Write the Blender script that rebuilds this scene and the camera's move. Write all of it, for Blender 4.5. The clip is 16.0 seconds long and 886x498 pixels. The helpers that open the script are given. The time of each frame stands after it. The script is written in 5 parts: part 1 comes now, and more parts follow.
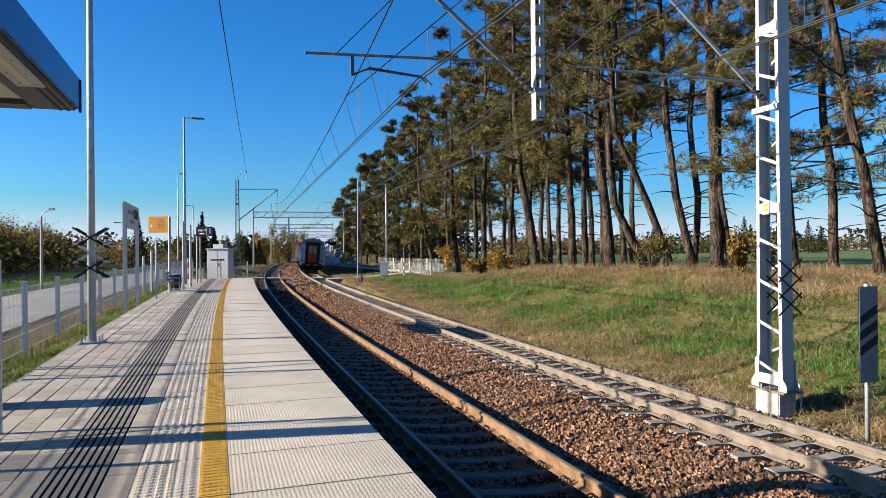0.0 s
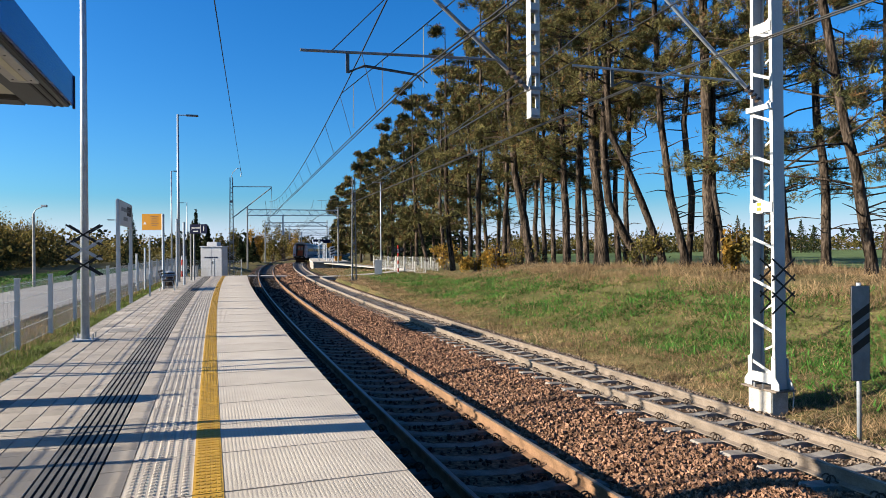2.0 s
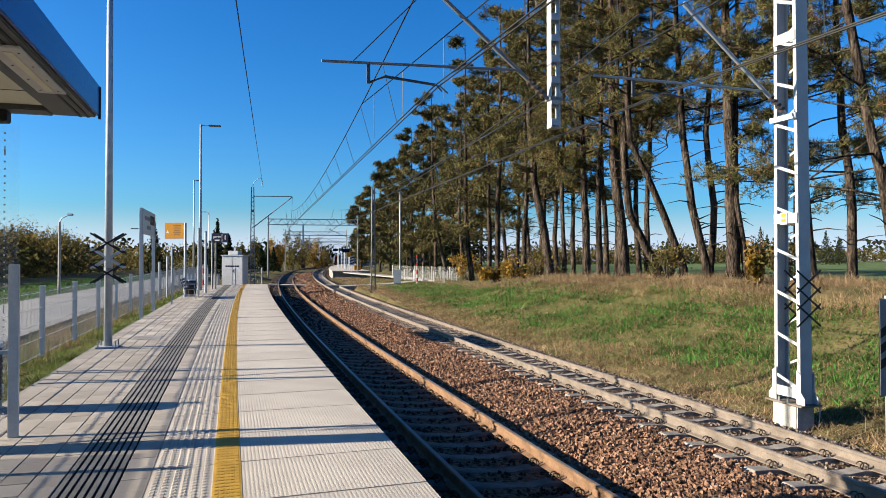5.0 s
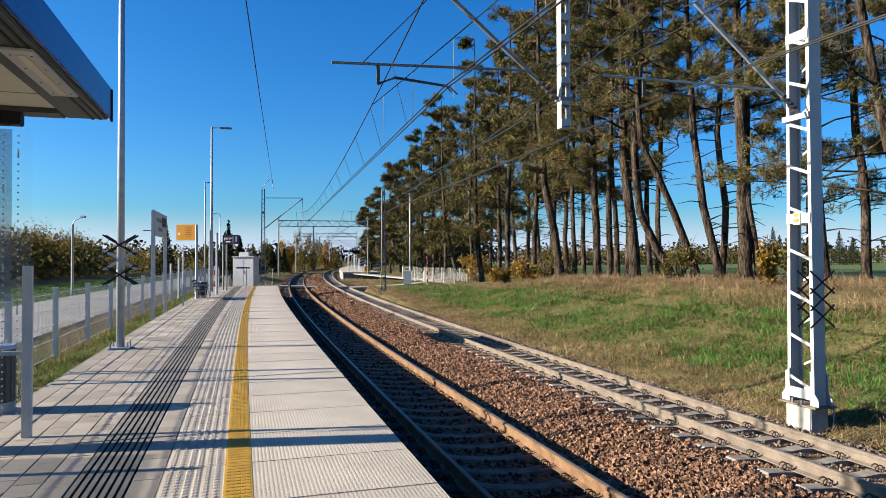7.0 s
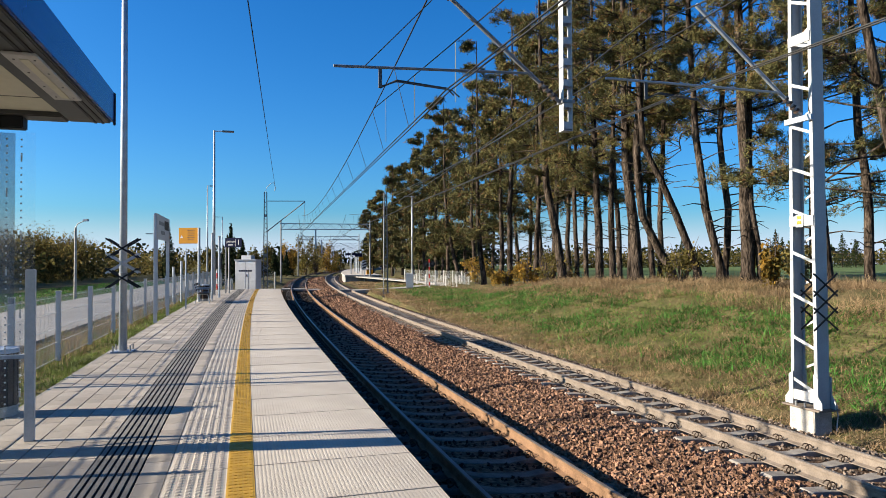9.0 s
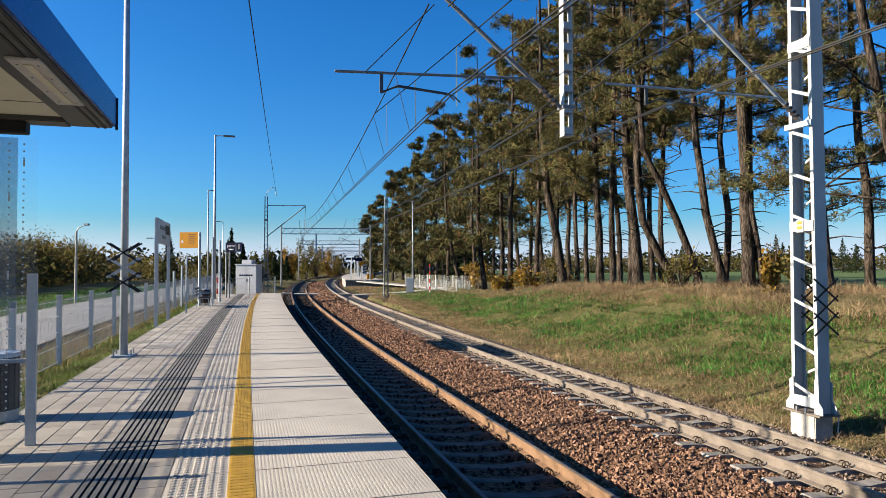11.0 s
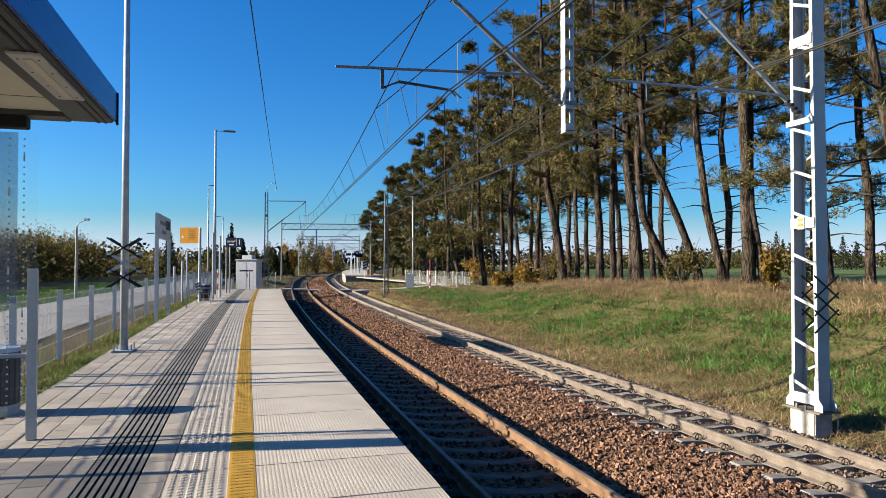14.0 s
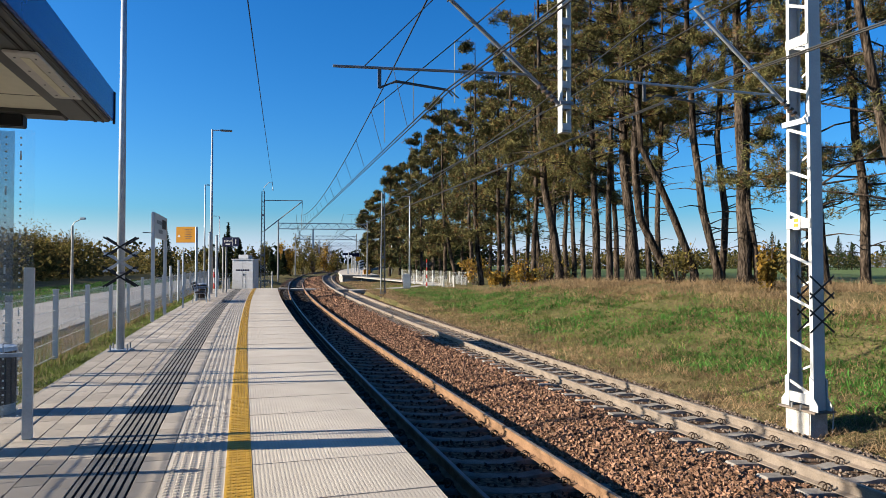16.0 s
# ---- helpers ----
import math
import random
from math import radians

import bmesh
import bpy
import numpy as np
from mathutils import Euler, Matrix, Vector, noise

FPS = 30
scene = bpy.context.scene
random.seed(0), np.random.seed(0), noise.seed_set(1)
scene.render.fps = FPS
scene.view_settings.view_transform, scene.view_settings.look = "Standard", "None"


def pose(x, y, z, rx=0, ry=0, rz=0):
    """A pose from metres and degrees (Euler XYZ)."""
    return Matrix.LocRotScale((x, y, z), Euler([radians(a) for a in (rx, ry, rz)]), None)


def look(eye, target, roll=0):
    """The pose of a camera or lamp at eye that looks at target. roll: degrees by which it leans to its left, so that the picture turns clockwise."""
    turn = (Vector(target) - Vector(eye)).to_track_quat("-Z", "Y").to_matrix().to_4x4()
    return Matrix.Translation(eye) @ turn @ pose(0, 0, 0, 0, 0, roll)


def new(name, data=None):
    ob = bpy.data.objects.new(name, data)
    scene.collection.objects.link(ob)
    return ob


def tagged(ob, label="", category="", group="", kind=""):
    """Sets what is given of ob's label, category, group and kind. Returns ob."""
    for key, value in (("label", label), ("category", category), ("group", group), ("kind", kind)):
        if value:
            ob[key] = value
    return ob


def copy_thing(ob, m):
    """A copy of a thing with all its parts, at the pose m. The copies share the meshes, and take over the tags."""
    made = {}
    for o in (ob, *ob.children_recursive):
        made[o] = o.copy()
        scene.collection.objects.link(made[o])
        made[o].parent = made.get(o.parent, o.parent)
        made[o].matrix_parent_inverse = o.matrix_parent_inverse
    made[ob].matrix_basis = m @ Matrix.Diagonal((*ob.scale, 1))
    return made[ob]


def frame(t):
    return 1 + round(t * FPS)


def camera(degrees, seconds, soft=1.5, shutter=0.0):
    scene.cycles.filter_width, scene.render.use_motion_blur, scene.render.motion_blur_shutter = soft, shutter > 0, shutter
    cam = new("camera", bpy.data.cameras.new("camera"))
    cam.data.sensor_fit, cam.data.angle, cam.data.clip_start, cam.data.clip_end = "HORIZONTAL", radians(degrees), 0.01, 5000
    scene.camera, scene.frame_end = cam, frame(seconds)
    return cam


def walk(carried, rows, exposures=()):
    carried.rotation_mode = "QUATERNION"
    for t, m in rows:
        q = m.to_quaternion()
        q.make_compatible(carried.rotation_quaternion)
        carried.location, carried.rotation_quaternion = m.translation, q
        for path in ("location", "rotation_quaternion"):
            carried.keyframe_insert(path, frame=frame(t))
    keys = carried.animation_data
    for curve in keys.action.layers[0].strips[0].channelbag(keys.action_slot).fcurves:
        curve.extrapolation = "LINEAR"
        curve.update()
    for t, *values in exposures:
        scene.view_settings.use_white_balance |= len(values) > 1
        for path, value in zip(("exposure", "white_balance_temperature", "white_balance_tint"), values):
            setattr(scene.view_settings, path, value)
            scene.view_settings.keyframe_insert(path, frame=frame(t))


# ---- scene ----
PATH = [
    (0.0, pose(0.026, -0.022, 1.791, 90.103, 0.507, -2.236)),
    (0.5, pose(0.028, -0.031, 1.784, 90.047, 0.564, -2.199)),
    (1.0, pose(0.022, -0.028, 1.788, 89.913, 0.519, -2.919)),
    (1.5, pose(0.019, -0.024, 1.787, 89.899, 0.407, -2.921)),
    (2.0, pose(0.019, -0.024, 1.787, 89.957, 0.351, -2.719)),
    (2.5, pose(0.021, -0.023, 1.786, 90.167, 0.254, -2.487)),
    (3.0, pose(0.016, -0.016, 1.789, 90.309, 0.151, -2.358)),
    (3.5, pose(0.010, -0.006, 1.791, 90.509, 0.023, -2.118)),
    (4.0, pose(0.012, -0.004, 1.788, 90.674, 0.002, -1.725)),
    (6.5, pose(0.014, -0.001, 1.788, 90.875, 0.172, -0.410)),
    (7.0, pose(0.014, 0.005, 1.785, 90.916, 0.166, -0.227)),
    (7.5, pose(0.010, 0.005, 1.787, 90.950, 0.126, -0.192)),
    (8.0, pose(0.009, 0.008, 1.788, 90.993, 0.198, -0.155)),
    (8.5, pose(0.007, 0.009, 1.787, 91.071, 0.233, -0.087)),
    (9.0, pose(0.012, 0.008, 1.787, 91.163, 0.231, -0.041)),
    (11.5, pose(0.006, -0.008, 1.788, 91.593, 0.159, -0.010)),
    (12.0, pose(0.007, -0.001, 1.790, 91.536, 0.169, -0.015)),
    (12.5, pose(0.001, 0.006, 1.790, 91.436, 0.091, 0.003)),
    (13.0, pose(0.001, 0.007, 1.789, 91.365, -0.001, 0.005)),
    (13.5, pose(-0.001, 0.011, 1.793, 91.217, 0.003, 0.013)),
    (14.0, pose(0.000, -0.000, 1.790, 91.214, -0.000, -0.000)),
    (14.5, pose(-0.002, -0.005, 1.790, 91.163, -0.041, -0.067)),
    (15.0, pose(0.001, -0.009, 1.792, 91.166, -0.076, -0.079)),
    (15.5, pose(-0.001, -0.013, 1.788, 91.198, -0.086, -0.202)),
    (16.0, pose(-0.003, -0.011, 1.788, 91.196, -0.080, -0.283)),
]
cam = camera(67.2, 16.0, soft=0.5)
walk(cam, PATH, exposures=((0.0, 1.68), (16.0, 1.62)))

# ---- world and sun ----
SUN_FROM = Vector((-0.928, -0.105, 0.362)).normalized()
world = bpy.data.worlds.new("sky")
scene.world = world
world.use_nodes = True
wn = world.node_tree
sky = wn.nodes.new("ShaderNodeTexSky")
sky.sky_type, sky.sun_disc = "NISHITA", False
sky.sun_elevation = math.asin(SUN_FROM.z)
sky.sun_rotation = math.atan2(SUN_FROM.x, SUN_FROM.y)
sky.air_density, sky.dust_density, sky.ozone_density = 1.0, 1.1, 3.0
deep = wn.nodes.new("ShaderNodeHueSaturation")
deep.inputs["Hue"].default_value, deep.inputs["Saturation"].default_value = 0.495, 1.36
wn.links.new(sky.outputs[0], deep.inputs["Color"])
cool = wn.nodes.new("ShaderNodeMix")
cool.data_type, cool.blend_type = "RGBA", "MULTIPLY"
cool.inputs["Factor"].default_value = 1.0
cool.inputs["B"].default_value = (0.43, 0.84, 1.21, 1)
wn.links.new(deep.outputs[0], cool.inputs["A"])
haze = wn.nodes.new("ShaderNodeMix")
haze.data_type = "RGBA"
haze.inputs["B"].default_value = (6.3, 6.8, 8.8, 1)
up = wn.nodes.new("ShaderNodeSeparateXYZ")
low = wn.nodes.new("ShaderNodeMapRange")
low.interpolation_type = "SMOOTHSTEP"
low.inputs["From Min"].default_value, low.inputs["From Max"].default_value = 0.0, 0.08
low.inputs["To Min"].default_value, low.inputs["To Max"].default_value = 0.62, 0.0
wn.links.new(wn.nodes.new("ShaderNodeTexCoord").outputs["Generated"], up.inputs[0])
wn.links.new(up.outputs["Z"], low.inputs["Value"])
wn.links.new(low.outputs[0], haze.inputs["Factor"])
wn.links.new(cool.outputs["Result"], haze.inputs["A"])
wn.links.new(haze.outputs["Result"], wn.nodes["Background"].inputs[0])
wn.nodes["Background"].inputs[1].default_value = 0.05
sun = new("sun", bpy.data.lights.new("sun", "SUN"))
sun.data.energy, sun.data.angle, sun.data.color = 5.0, radians(0.53), (1.0, 0.88, 0.71)
sun.matrix_world = look(SUN_FROM * 100, (0, 0, 0))


# ---- materials ----
def mat(name, rgb, rough=0.8, metal=0.0, vary=0.25, scale=6.0, fine=60.0, bump=0.3, bump_scale=None, random=0.0, tint=None, spec=0.2, island=0.0, stretch=1.0, depth=0.02):
    """A surface with a base colour, stains at a broad scale, grain at a fine one and relief."""
    m = bpy.data.materials.new(name)
    m.use_nodes = True
    nt = m.node_tree
    b = nt.nodes["Principled BSDF"]
    b.inputs["Roughness"].default_value, b.inputs["Metallic"].default_value = rough, metal
    b.inputs["Specular IOR Level"].default_value = spec
    co = nt.nodes.new("ShaderNodeTexCoord").outputs["Object"]
    if stretch != 1.0:
        mp = nt.nodes.new("ShaderNodeMapping")
        mp.inputs["Scale"].default_value = (1, 1, stretch)
        nt.links.new(co, mp.inputs["Vector"])
        co = mp.outputs[0]

    def noise_at(s, detail=4.0):
        n = nt.nodes.new("ShaderNodeTexNoise")
        n.inputs["Scale"].default_value, n.inputs["Detail"].default_value = s, detail
        nt.links.new(co, n.inputs["Vector"])
        return n.outputs["Fac"]

    broad, grain = noise_at(scale), noise_at(fine, 2.0)
    mix = nt.nodes.new("ShaderNodeMix")
    mix.data_type = "RGBA"
    other = tint or tuple(c * (1 - vary) for c in rgb)
    mix.inputs["A"].default_value, mix.inputs["B"].default_value = (*other, 1), (*[min(1, c * (1 + vary * 0.6)) for c in rgb], 1)
    ramp = nt.nodes.new("ShaderNodeMapRange")
    ramp.inputs["From Min"].default_value, ramp.inputs["From Max"].default_value = 0.35, 0.65
    nt.links.new(broad, ramp.inputs["Value"])
    nt.links.new(ramp.outputs[0], mix.inputs["Factor"])
    hsv = nt.nodes.new("ShaderNodeHueSaturation")
    nt.links.new(mix.outputs["Result"], hsv.inputs["Color"])
    val = nt.nodes.new("ShaderNodeMapRange")
    val.inputs["From Min"].default_value, val.inputs["From Max"].default_value = 0.3, 0.7
    val.inputs["To Min"].default_value, val.inputs["To Max"].default_value = 1 - vary * 0.6, 1 + vary * 0.6
    nt.links.new(grain, val.inputs["Value"])
    out = val.outputs[0]
    for amount, kind, socket in ((random, "ShaderNodeObjectInfo", "Random"), (island, "ShaderNodeNewGeometry", "Random Per Island")):
        if amount:
            r = nt.nodes.new("ShaderNodeMapRange")
            r.inputs["To Min"].default_value, r.inputs["To Max"].default_value = 1 - amount, 1 + amount
            nt.links.new(nt.nodes.new(kind).outputs[socket], r.inputs["Value"])
            mul = nt.nodes.new("ShaderNodeMath")
            mul.operation = "MULTIPLY"
            nt.links.new(out, mul.inputs[0]), nt.links.new(r.outputs[0], mul.inputs[1])
            out = mul.outputs[0]
    nt.links.new(out, hsv.inputs["Value"])
    nt.links.new(hsv.outputs["Color"], b.inputs["Base Color"])
    if bump:
        bp = nt.nodes.new("ShaderNodeBump")
        bp.inputs["Strength"].default_value, bp.inputs["Distance"].default_value = bump, depth
        nt.links.new(noise_at(bump_scale or fine, 5.0), bp.inputs["Height"])
        nt.links.new(bp.outputs[0], b.inputs["Normal"])
    return m


def glassy(name, rgb, rough=0.05, alpha=0.25):
    m = bpy.data.materials.new(name)
    m.use_nodes = True
    b = m.node_tree.nodes["Principled BSDF"]
    b.inputs["Base Color"].default_value, b.inputs["Roughness"].default_value = (*rgb, 1), rough
    b.inputs["Alpha"].default_value = alpha
    return m


M_PAVER = mat("grey paver concrete", (0.365, 0.328, 0.282), vary=0.25, scale=1.3, fine=90, random=0.15, island=0.15, spec=0.08)
M_GUIDE = mat("dark guide paver", (0.1768, 0.169, 0.156), vary=0.2, scale=3, fine=90, island=0.08, spec=0.1)
M_GROOVE = mat("dark groove", (0.0182, 0.0182, 0.0208), vary=0.2, spec=0.02)
M_SLAB = mat("pale platform concrete", (0.343, 0.312, 0.272), vary=0.13, scale=1.1, fine=70, random=0.05, island=0.05, spec=0.1)


def stud_bump(m, scale, strength):
    """Adds a regular grid of low studs to a concrete surface."""
    nt = m.node_tree
    v = nt.nodes.new("ShaderNodeTexVoronoi")
    v.inputs["Scale"].default_value, v.inputs["Randomness"].default_value = scale, 0.0
    nt.links.new(nt.nodes["Texture Coordinate"].outputs["Object"], v.inputs["Vector"])
    r = nt.nodes.new("ShaderNodeMapRange")
    r.inputs["From Min"].default_value, r.inputs["From Max"].default_value = 0.25, 0.45
    r.inputs["To Min"].default_value, r.inputs["To Max"].default_value = 1.0, 0.0
    nt.links.new(v.outputs["Distance"], r.inputs["Value"])
    b = nt.nodes.new("ShaderNodeBump")
    b.inputs["Strength"].default_value, b.inputs["Distance"].default_value = strength, 0.004
    nt.links.new(r.outputs[0], b.inputs["Height"])
    nt.links.new(nt.nodes["Bump"].outputs[0], b.inputs["Normal"])
    nt.links.new(b.outputs[0], nt.nodes["Principled BSDF"].inputs["Normal"])


stud_bump(M_SLAB, 30.0, 0.45)
M_YELLOW = mat("worn yellow paint", (0.3744, 0.2236, 0.0286), vary=0.22, scale=5, fine=120, rough=0.6)
M_EDGE = mat("platform wall concrete", (0.2184, 0.208, 0.1924), vary=0.25, scale=2, fine=30)
M_BALLAST = mat("crushed stone bed", (0.104, 0.0676, 0.0452), vary=0.6, scale=14, fine=26, bump=1.0, bump_scale=22, spec=0.02)
M_STONE = mat("broken brown ballast stone", (0.186, 0.108, 0.07), vary=0.35, scale=8, fine=60, island=0.6, bump=0.2, spec=0.05)
# Near-track stones: the platform's shade is put into their dark colour.
M_STONE_SHADE = mat("ballast stone, shade in its colour", (0.0286, 0.0239, 0.0214), vary=0.3, scale=8, fine=60, island=0.4, bump=0.2, spec=0.02)
M_STONE_GREY = mat("grey-brown ballast stone", (0.14, 0.11, 0.088), vary=0.3, scale=8, fine=60, island=0.5, bump=0.2, spec=0.05)
M_RUST = mat("rusty rail steel", (0.165, 0.1, 0.06), vary=0.3, scale=4, fine=50, rough=0.85, spec=0.1)
M_RUST_GREY = mat("dusty brown rail steel", (0.15, 0.123, 0.1), vary=0.25, scale=4, fine=50, rough=0.8)
M_RAILTOP = mat("dull running surface of a rail", (0.26, 0.225, 0.19), vary=0.2, rough=0.5, metal=0.7, bump=0)
M_POLISHED = mat("worn rail head", (0.15, 0.155, 0.165), vary=0.15, rough=0.4, metal=1.0, bump=0)
M_SLEEPER = mat("concrete sleeper", (0.2184, 0.2002, 0.1768), vary=0.25, scale=5, fine=60, random=0.1, island=0.12)
# Darker copy of M_SLEEPER for the near track; its shade is in the colour.
M_SLEEPER_SHADE = mat("concrete sleeper, shade in its colour", (0.125, 0.115, 0.105), vary=0.3, scale=5, fine=60, random=0.1, island=0.12, spec=0.02)
M_CLIP = mat("dark spring clip steel", (0.052, 0.0364, 0.026), vary=0.3, rough=0.6, metal=0.4)
M_GALV = mat("galvanised steel", (0.33, 0.365, 0.405), vary=0.12, scale=9, fine=40, rough=0.5, metal=0.35, bump=0.05)
M_GALV_DARK = mat("weathered galvanised steel", (0.189, 0.194, 0.2), vary=0.15, rough=0.55, metal=0.4, bump=0.05)
M_WHITE = mat("white painted steel", (0.3686, 0.3686, 0.3629), vary=0.08, scale=3, fine=30, rough=0.45, bump=0.05)
M_PALE = mat("pale grey coated steel", (0.46, 0.45, 0.43), vary=0.08, scale=5, fine=40, rough=0.5, bump=0.03)
M_BLACK = mat("black paint", (0.013, 0.013, 0.0143), vary=0.2, rough=0.5, bump=0.05)
M_WIRE = mat("copper wire, dark", (0.026, 0.025, 0.0234), vary=0.1, rough=0.5, metal=0.5, bump=0)
M_FOUND = mat("foundation concrete", (0.3217, 0.3042, 0.275), vary=0.25, scale=4, fine=40)
M_GROUND = mat("meadow soil and grass", (0.1, 0.078, 0.04), vary=0.4, scale=1.1, fine=24, tint=(0.06, 0.064, 0.026), bump=1.0, bump_scale=9, depth=0.08, spec=0.02)
M_FIELD = mat("green crop field", (0.088, 0.122, 0.048), vary=0.3, scale=0.5, fine=5, bump=0.8, bump_scale=6, spec=0.02)
M_ROAD = mat("light worn asphalt road", (0.243, 0.2328, 0.216), vary=0.15, scale=0.5, fine=20)
M_PATH = mat("pale paved path", (0.26, 0.2444, 0.2184), vary=0.15, scale=1.0, fine=20)
M_BARK = mat("pine bark", (0.052, 0.040, 0.031), vary=0.75, scale=5, fine=20, bump=1.0, bump_scale=14, stretch=0.28, depth=0.09, spec=0.02)
M_NEEDLE = mat("pine needles", (0.106, 0.094, 0.036), vary=0.35, scale=0.45, fine=3, bump=0, island=0.55, tint=(0.036, 0.04, 0.018), rough=0.55, spec=0.02)
M_NEEDLE_DRY = mat("browning pine needles", (0.12, 0.07, 0.03), vary=0.35, scale=0.5, fine=3, bump=0, island=0.5, rough=0.6, spec=0.02)
M_AUTUMN = mat("yellow autumn leaves", (0.2352, 0.1288, 0.0196), vary=0.4, scale=1.5, fine=6, bump=0, island=0.5, tint=(0.1232, 0.0896, 0.0168))
M_BUSH = mat("autumn bush leaves", (0.12, 0.086, 0.028), vary=0.5, scale=0.35, fine=3, bump=0, island=0.5, tint=(0.062, 0.062, 0.02), spec=0.02)
M_FIR = mat("dark fir needles", (0.0182, 0.026, 0.0114), vary=0.4, scale=0.7, fine=4, bump=0, island=0.4, spec=0.02)
M_TWIG = mat("bare twigs", (0.0676, 0.052, 0.0416), vary=0.3, bump=0)
M_GRASS = mat("green grass blades", (0.105, 0.14, 0.034), vary=0.5, scale=0.6, fine=5, bump=0, island=0.45, rough=0.6, spec=0.08)
M_LUSH = mat("lush dark green grass", (0.06, 0.155, 0.03), vary=0.45, scale=0.8, fine=6, bump=0, island=0.45, rough=0.6, spec=0.08)
M_STRAW = mat("dry straw grass", (0.245, 0.172, 0.098), vary=0.35, scale=0.7, fine=5, bump=0, island=0.45, rough=0.7, spec=0.05)
M_BLUE = mat("blue canopy cladding", (0.005, 0.047, 0.25), vary=0.1, scale=0.8, fine=8, rough=0.25, spec=0.5, bump=0)
M_SOFFIT = mat("cream canopy soffit", (0.6, 0.58, 0.46), vary=0.06, scale=1, fine=10, bump=0)
M_ALU = mat("grey anodised profile", (0.078, 0.078, 0.0767), vary=0.1, rough=0.45, metal=0.3, bump=0)
M_GLASS = glassy("clear shelter glass", (0.75, 0.85, 0.88), alpha=0.035)
M_FILM = glassy("dotted glass film", (0.15, 0.18, 0.21), 0.4, 0.34)
M_TINT = glassy("etched shelter glass", (0.03, 0.032, 0.035), 0.25, 0.3)
M_BROWN = mat("brown slatted wood", (0.0468, 0.0312, 0.0234), vary=0.3, scale=8, fine=50, rough=0.6)
M_SIGN_YELLOW = mat("yellow sign sheet", (0.36, 0.155, 0.003), vary=0.05, bump=0, rough=0.5)
M_SIGN_NAVY = mat("navy sign sheet", (0.006, 0.009, 0.03), vary=0.05, bump=0, rough=0.6, spec=0.05)
M_SIGN_WHITE = mat("white sign sheet", (0.4368, 0.442, 0.4472), vary=0.06, bump=0, rough=0.4)
M_CAB = mat("pale grey cabinet", (0.47, 0.48, 0.5), vary=0.06, rough=0.5, bump=0)
M_TRAIN = mat("silver grey coach paint", (0.45, 0.46, 0.5), vary=0.08, rough=0.35, bump=0)
M_TRAIN_BLUE = mat("blue coach paint", (0.0156, 0.0364, 0.0832), vary=0.1, rough=0.3, bump=0)
M_TRAIN_END = mat("dull grey coach end", (0.36, 0.37, 0.42), vary=0.25, scale=2, rough=0.55, bump=0)
M_TRAIN_DARK = mat("dark underframe", (0.0156, 0.0156, 0.0166), vary=0.2, bump=0)
M_ORANGE = mat("orange coach door", (0.3224, 0.0572, 0.0156), vary=0.1, rough=0.4, bump=0)
M_RED = mat("red signal paint", (0.312, 0.0208, 0.0156), vary=0.1, bump=0)
M_WINDOW = mat("dark window glass", (0.012, 0.014, 0.018), vary=0.1, rough=0.06, spec=0.6, bump=0)


def translucent(m, share):
    """Lets part of the light through thin leaves."""
    nt = m.node_tree
    b, out = nt.nodes["Principled BSDF"], nt.nodes["Material Output"]
    thin, mix = nt.nodes.new("ShaderNodeBsdfTranslucent"), nt.nodes.new("ShaderNodeMixShader")
    nt.links.new(nt.nodes["Hue/Saturation/Value"].outputs["Color"], thin.inputs["Color"])
    mix.inputs[0].default_value = share
    nt.links.new(b.outputs[0], mix.inputs[1]), nt.links.new(thin.outputs[0], mix.inputs[2])
    nt.links.new(mix.outputs[0], out.inputs["Surface"])


for leafy, share in ((M_BUSH, 0.4), (M_AUTUMN, 0.4), (M_GRASS, 0.3), (M_LUSH, 0.3), (M_STRAW, 0.25)):
    translucent(leafy, share)


# ---- mesh helpers ----
def mesh_np(name, verts, faces):
    """A mesh from an array of corners and an array of faces with equal corner counts."""
    verts, faces = np.asarray(verts, np.float32), np.asarray(faces, np.int32)
    me = bpy.data.meshes.new(name)
    me.vertices.add(len(verts)), me.vertices.foreach_set("co", verts.ravel())
    k = faces.shape[1]
    me.loops.add(faces.size), me.loops.foreach_set("vertex_index", faces.ravel())
    me.polygons.add(len(faces)), me.polygons.foreach_set("loop_start", np.arange(0, faces.size, k, dtype=np.int32))
    me.polygons.foreach_set("use_smooth", np.zeros(len(faces), bool))
    me.update(calc_edges=True)
    return me


def shell(name, material, me, parent=None, label="", at=None):
    ob = new(name, me)
    if not me.materials:
        me.materials.append(material)
    if parent is not None:
        ob.parent = parent
    if at is not None:
        ob.matrix_basis = at
    return tagged(ob, label)


def part(name, bm, material, parent=None, label="", at=None, smooth=False):
    """Links a bmesh as one mesh object, under a thing or part if one is given."""
    me = bpy.data.meshes.new(name)
    bmesh.ops.recalc_face_normals(bm, faces=bm.faces)
    bm.to_mesh(me)
    bm.free()
    if smooth:
        me.polygons.foreach_set("use_smooth", [True] * len(me.polygons))
    return shell(name, material, me, parent, label, at)


def thing(name, label, category, at=None, group="", kind=""):
    """An empty that carries the parts of one thing."""
    ob = tagged(new(name), label, category, group, kind)
    ob.empty_display_size = 0.1
    if at is not None:
        ob.matrix_basis = at
    return ob


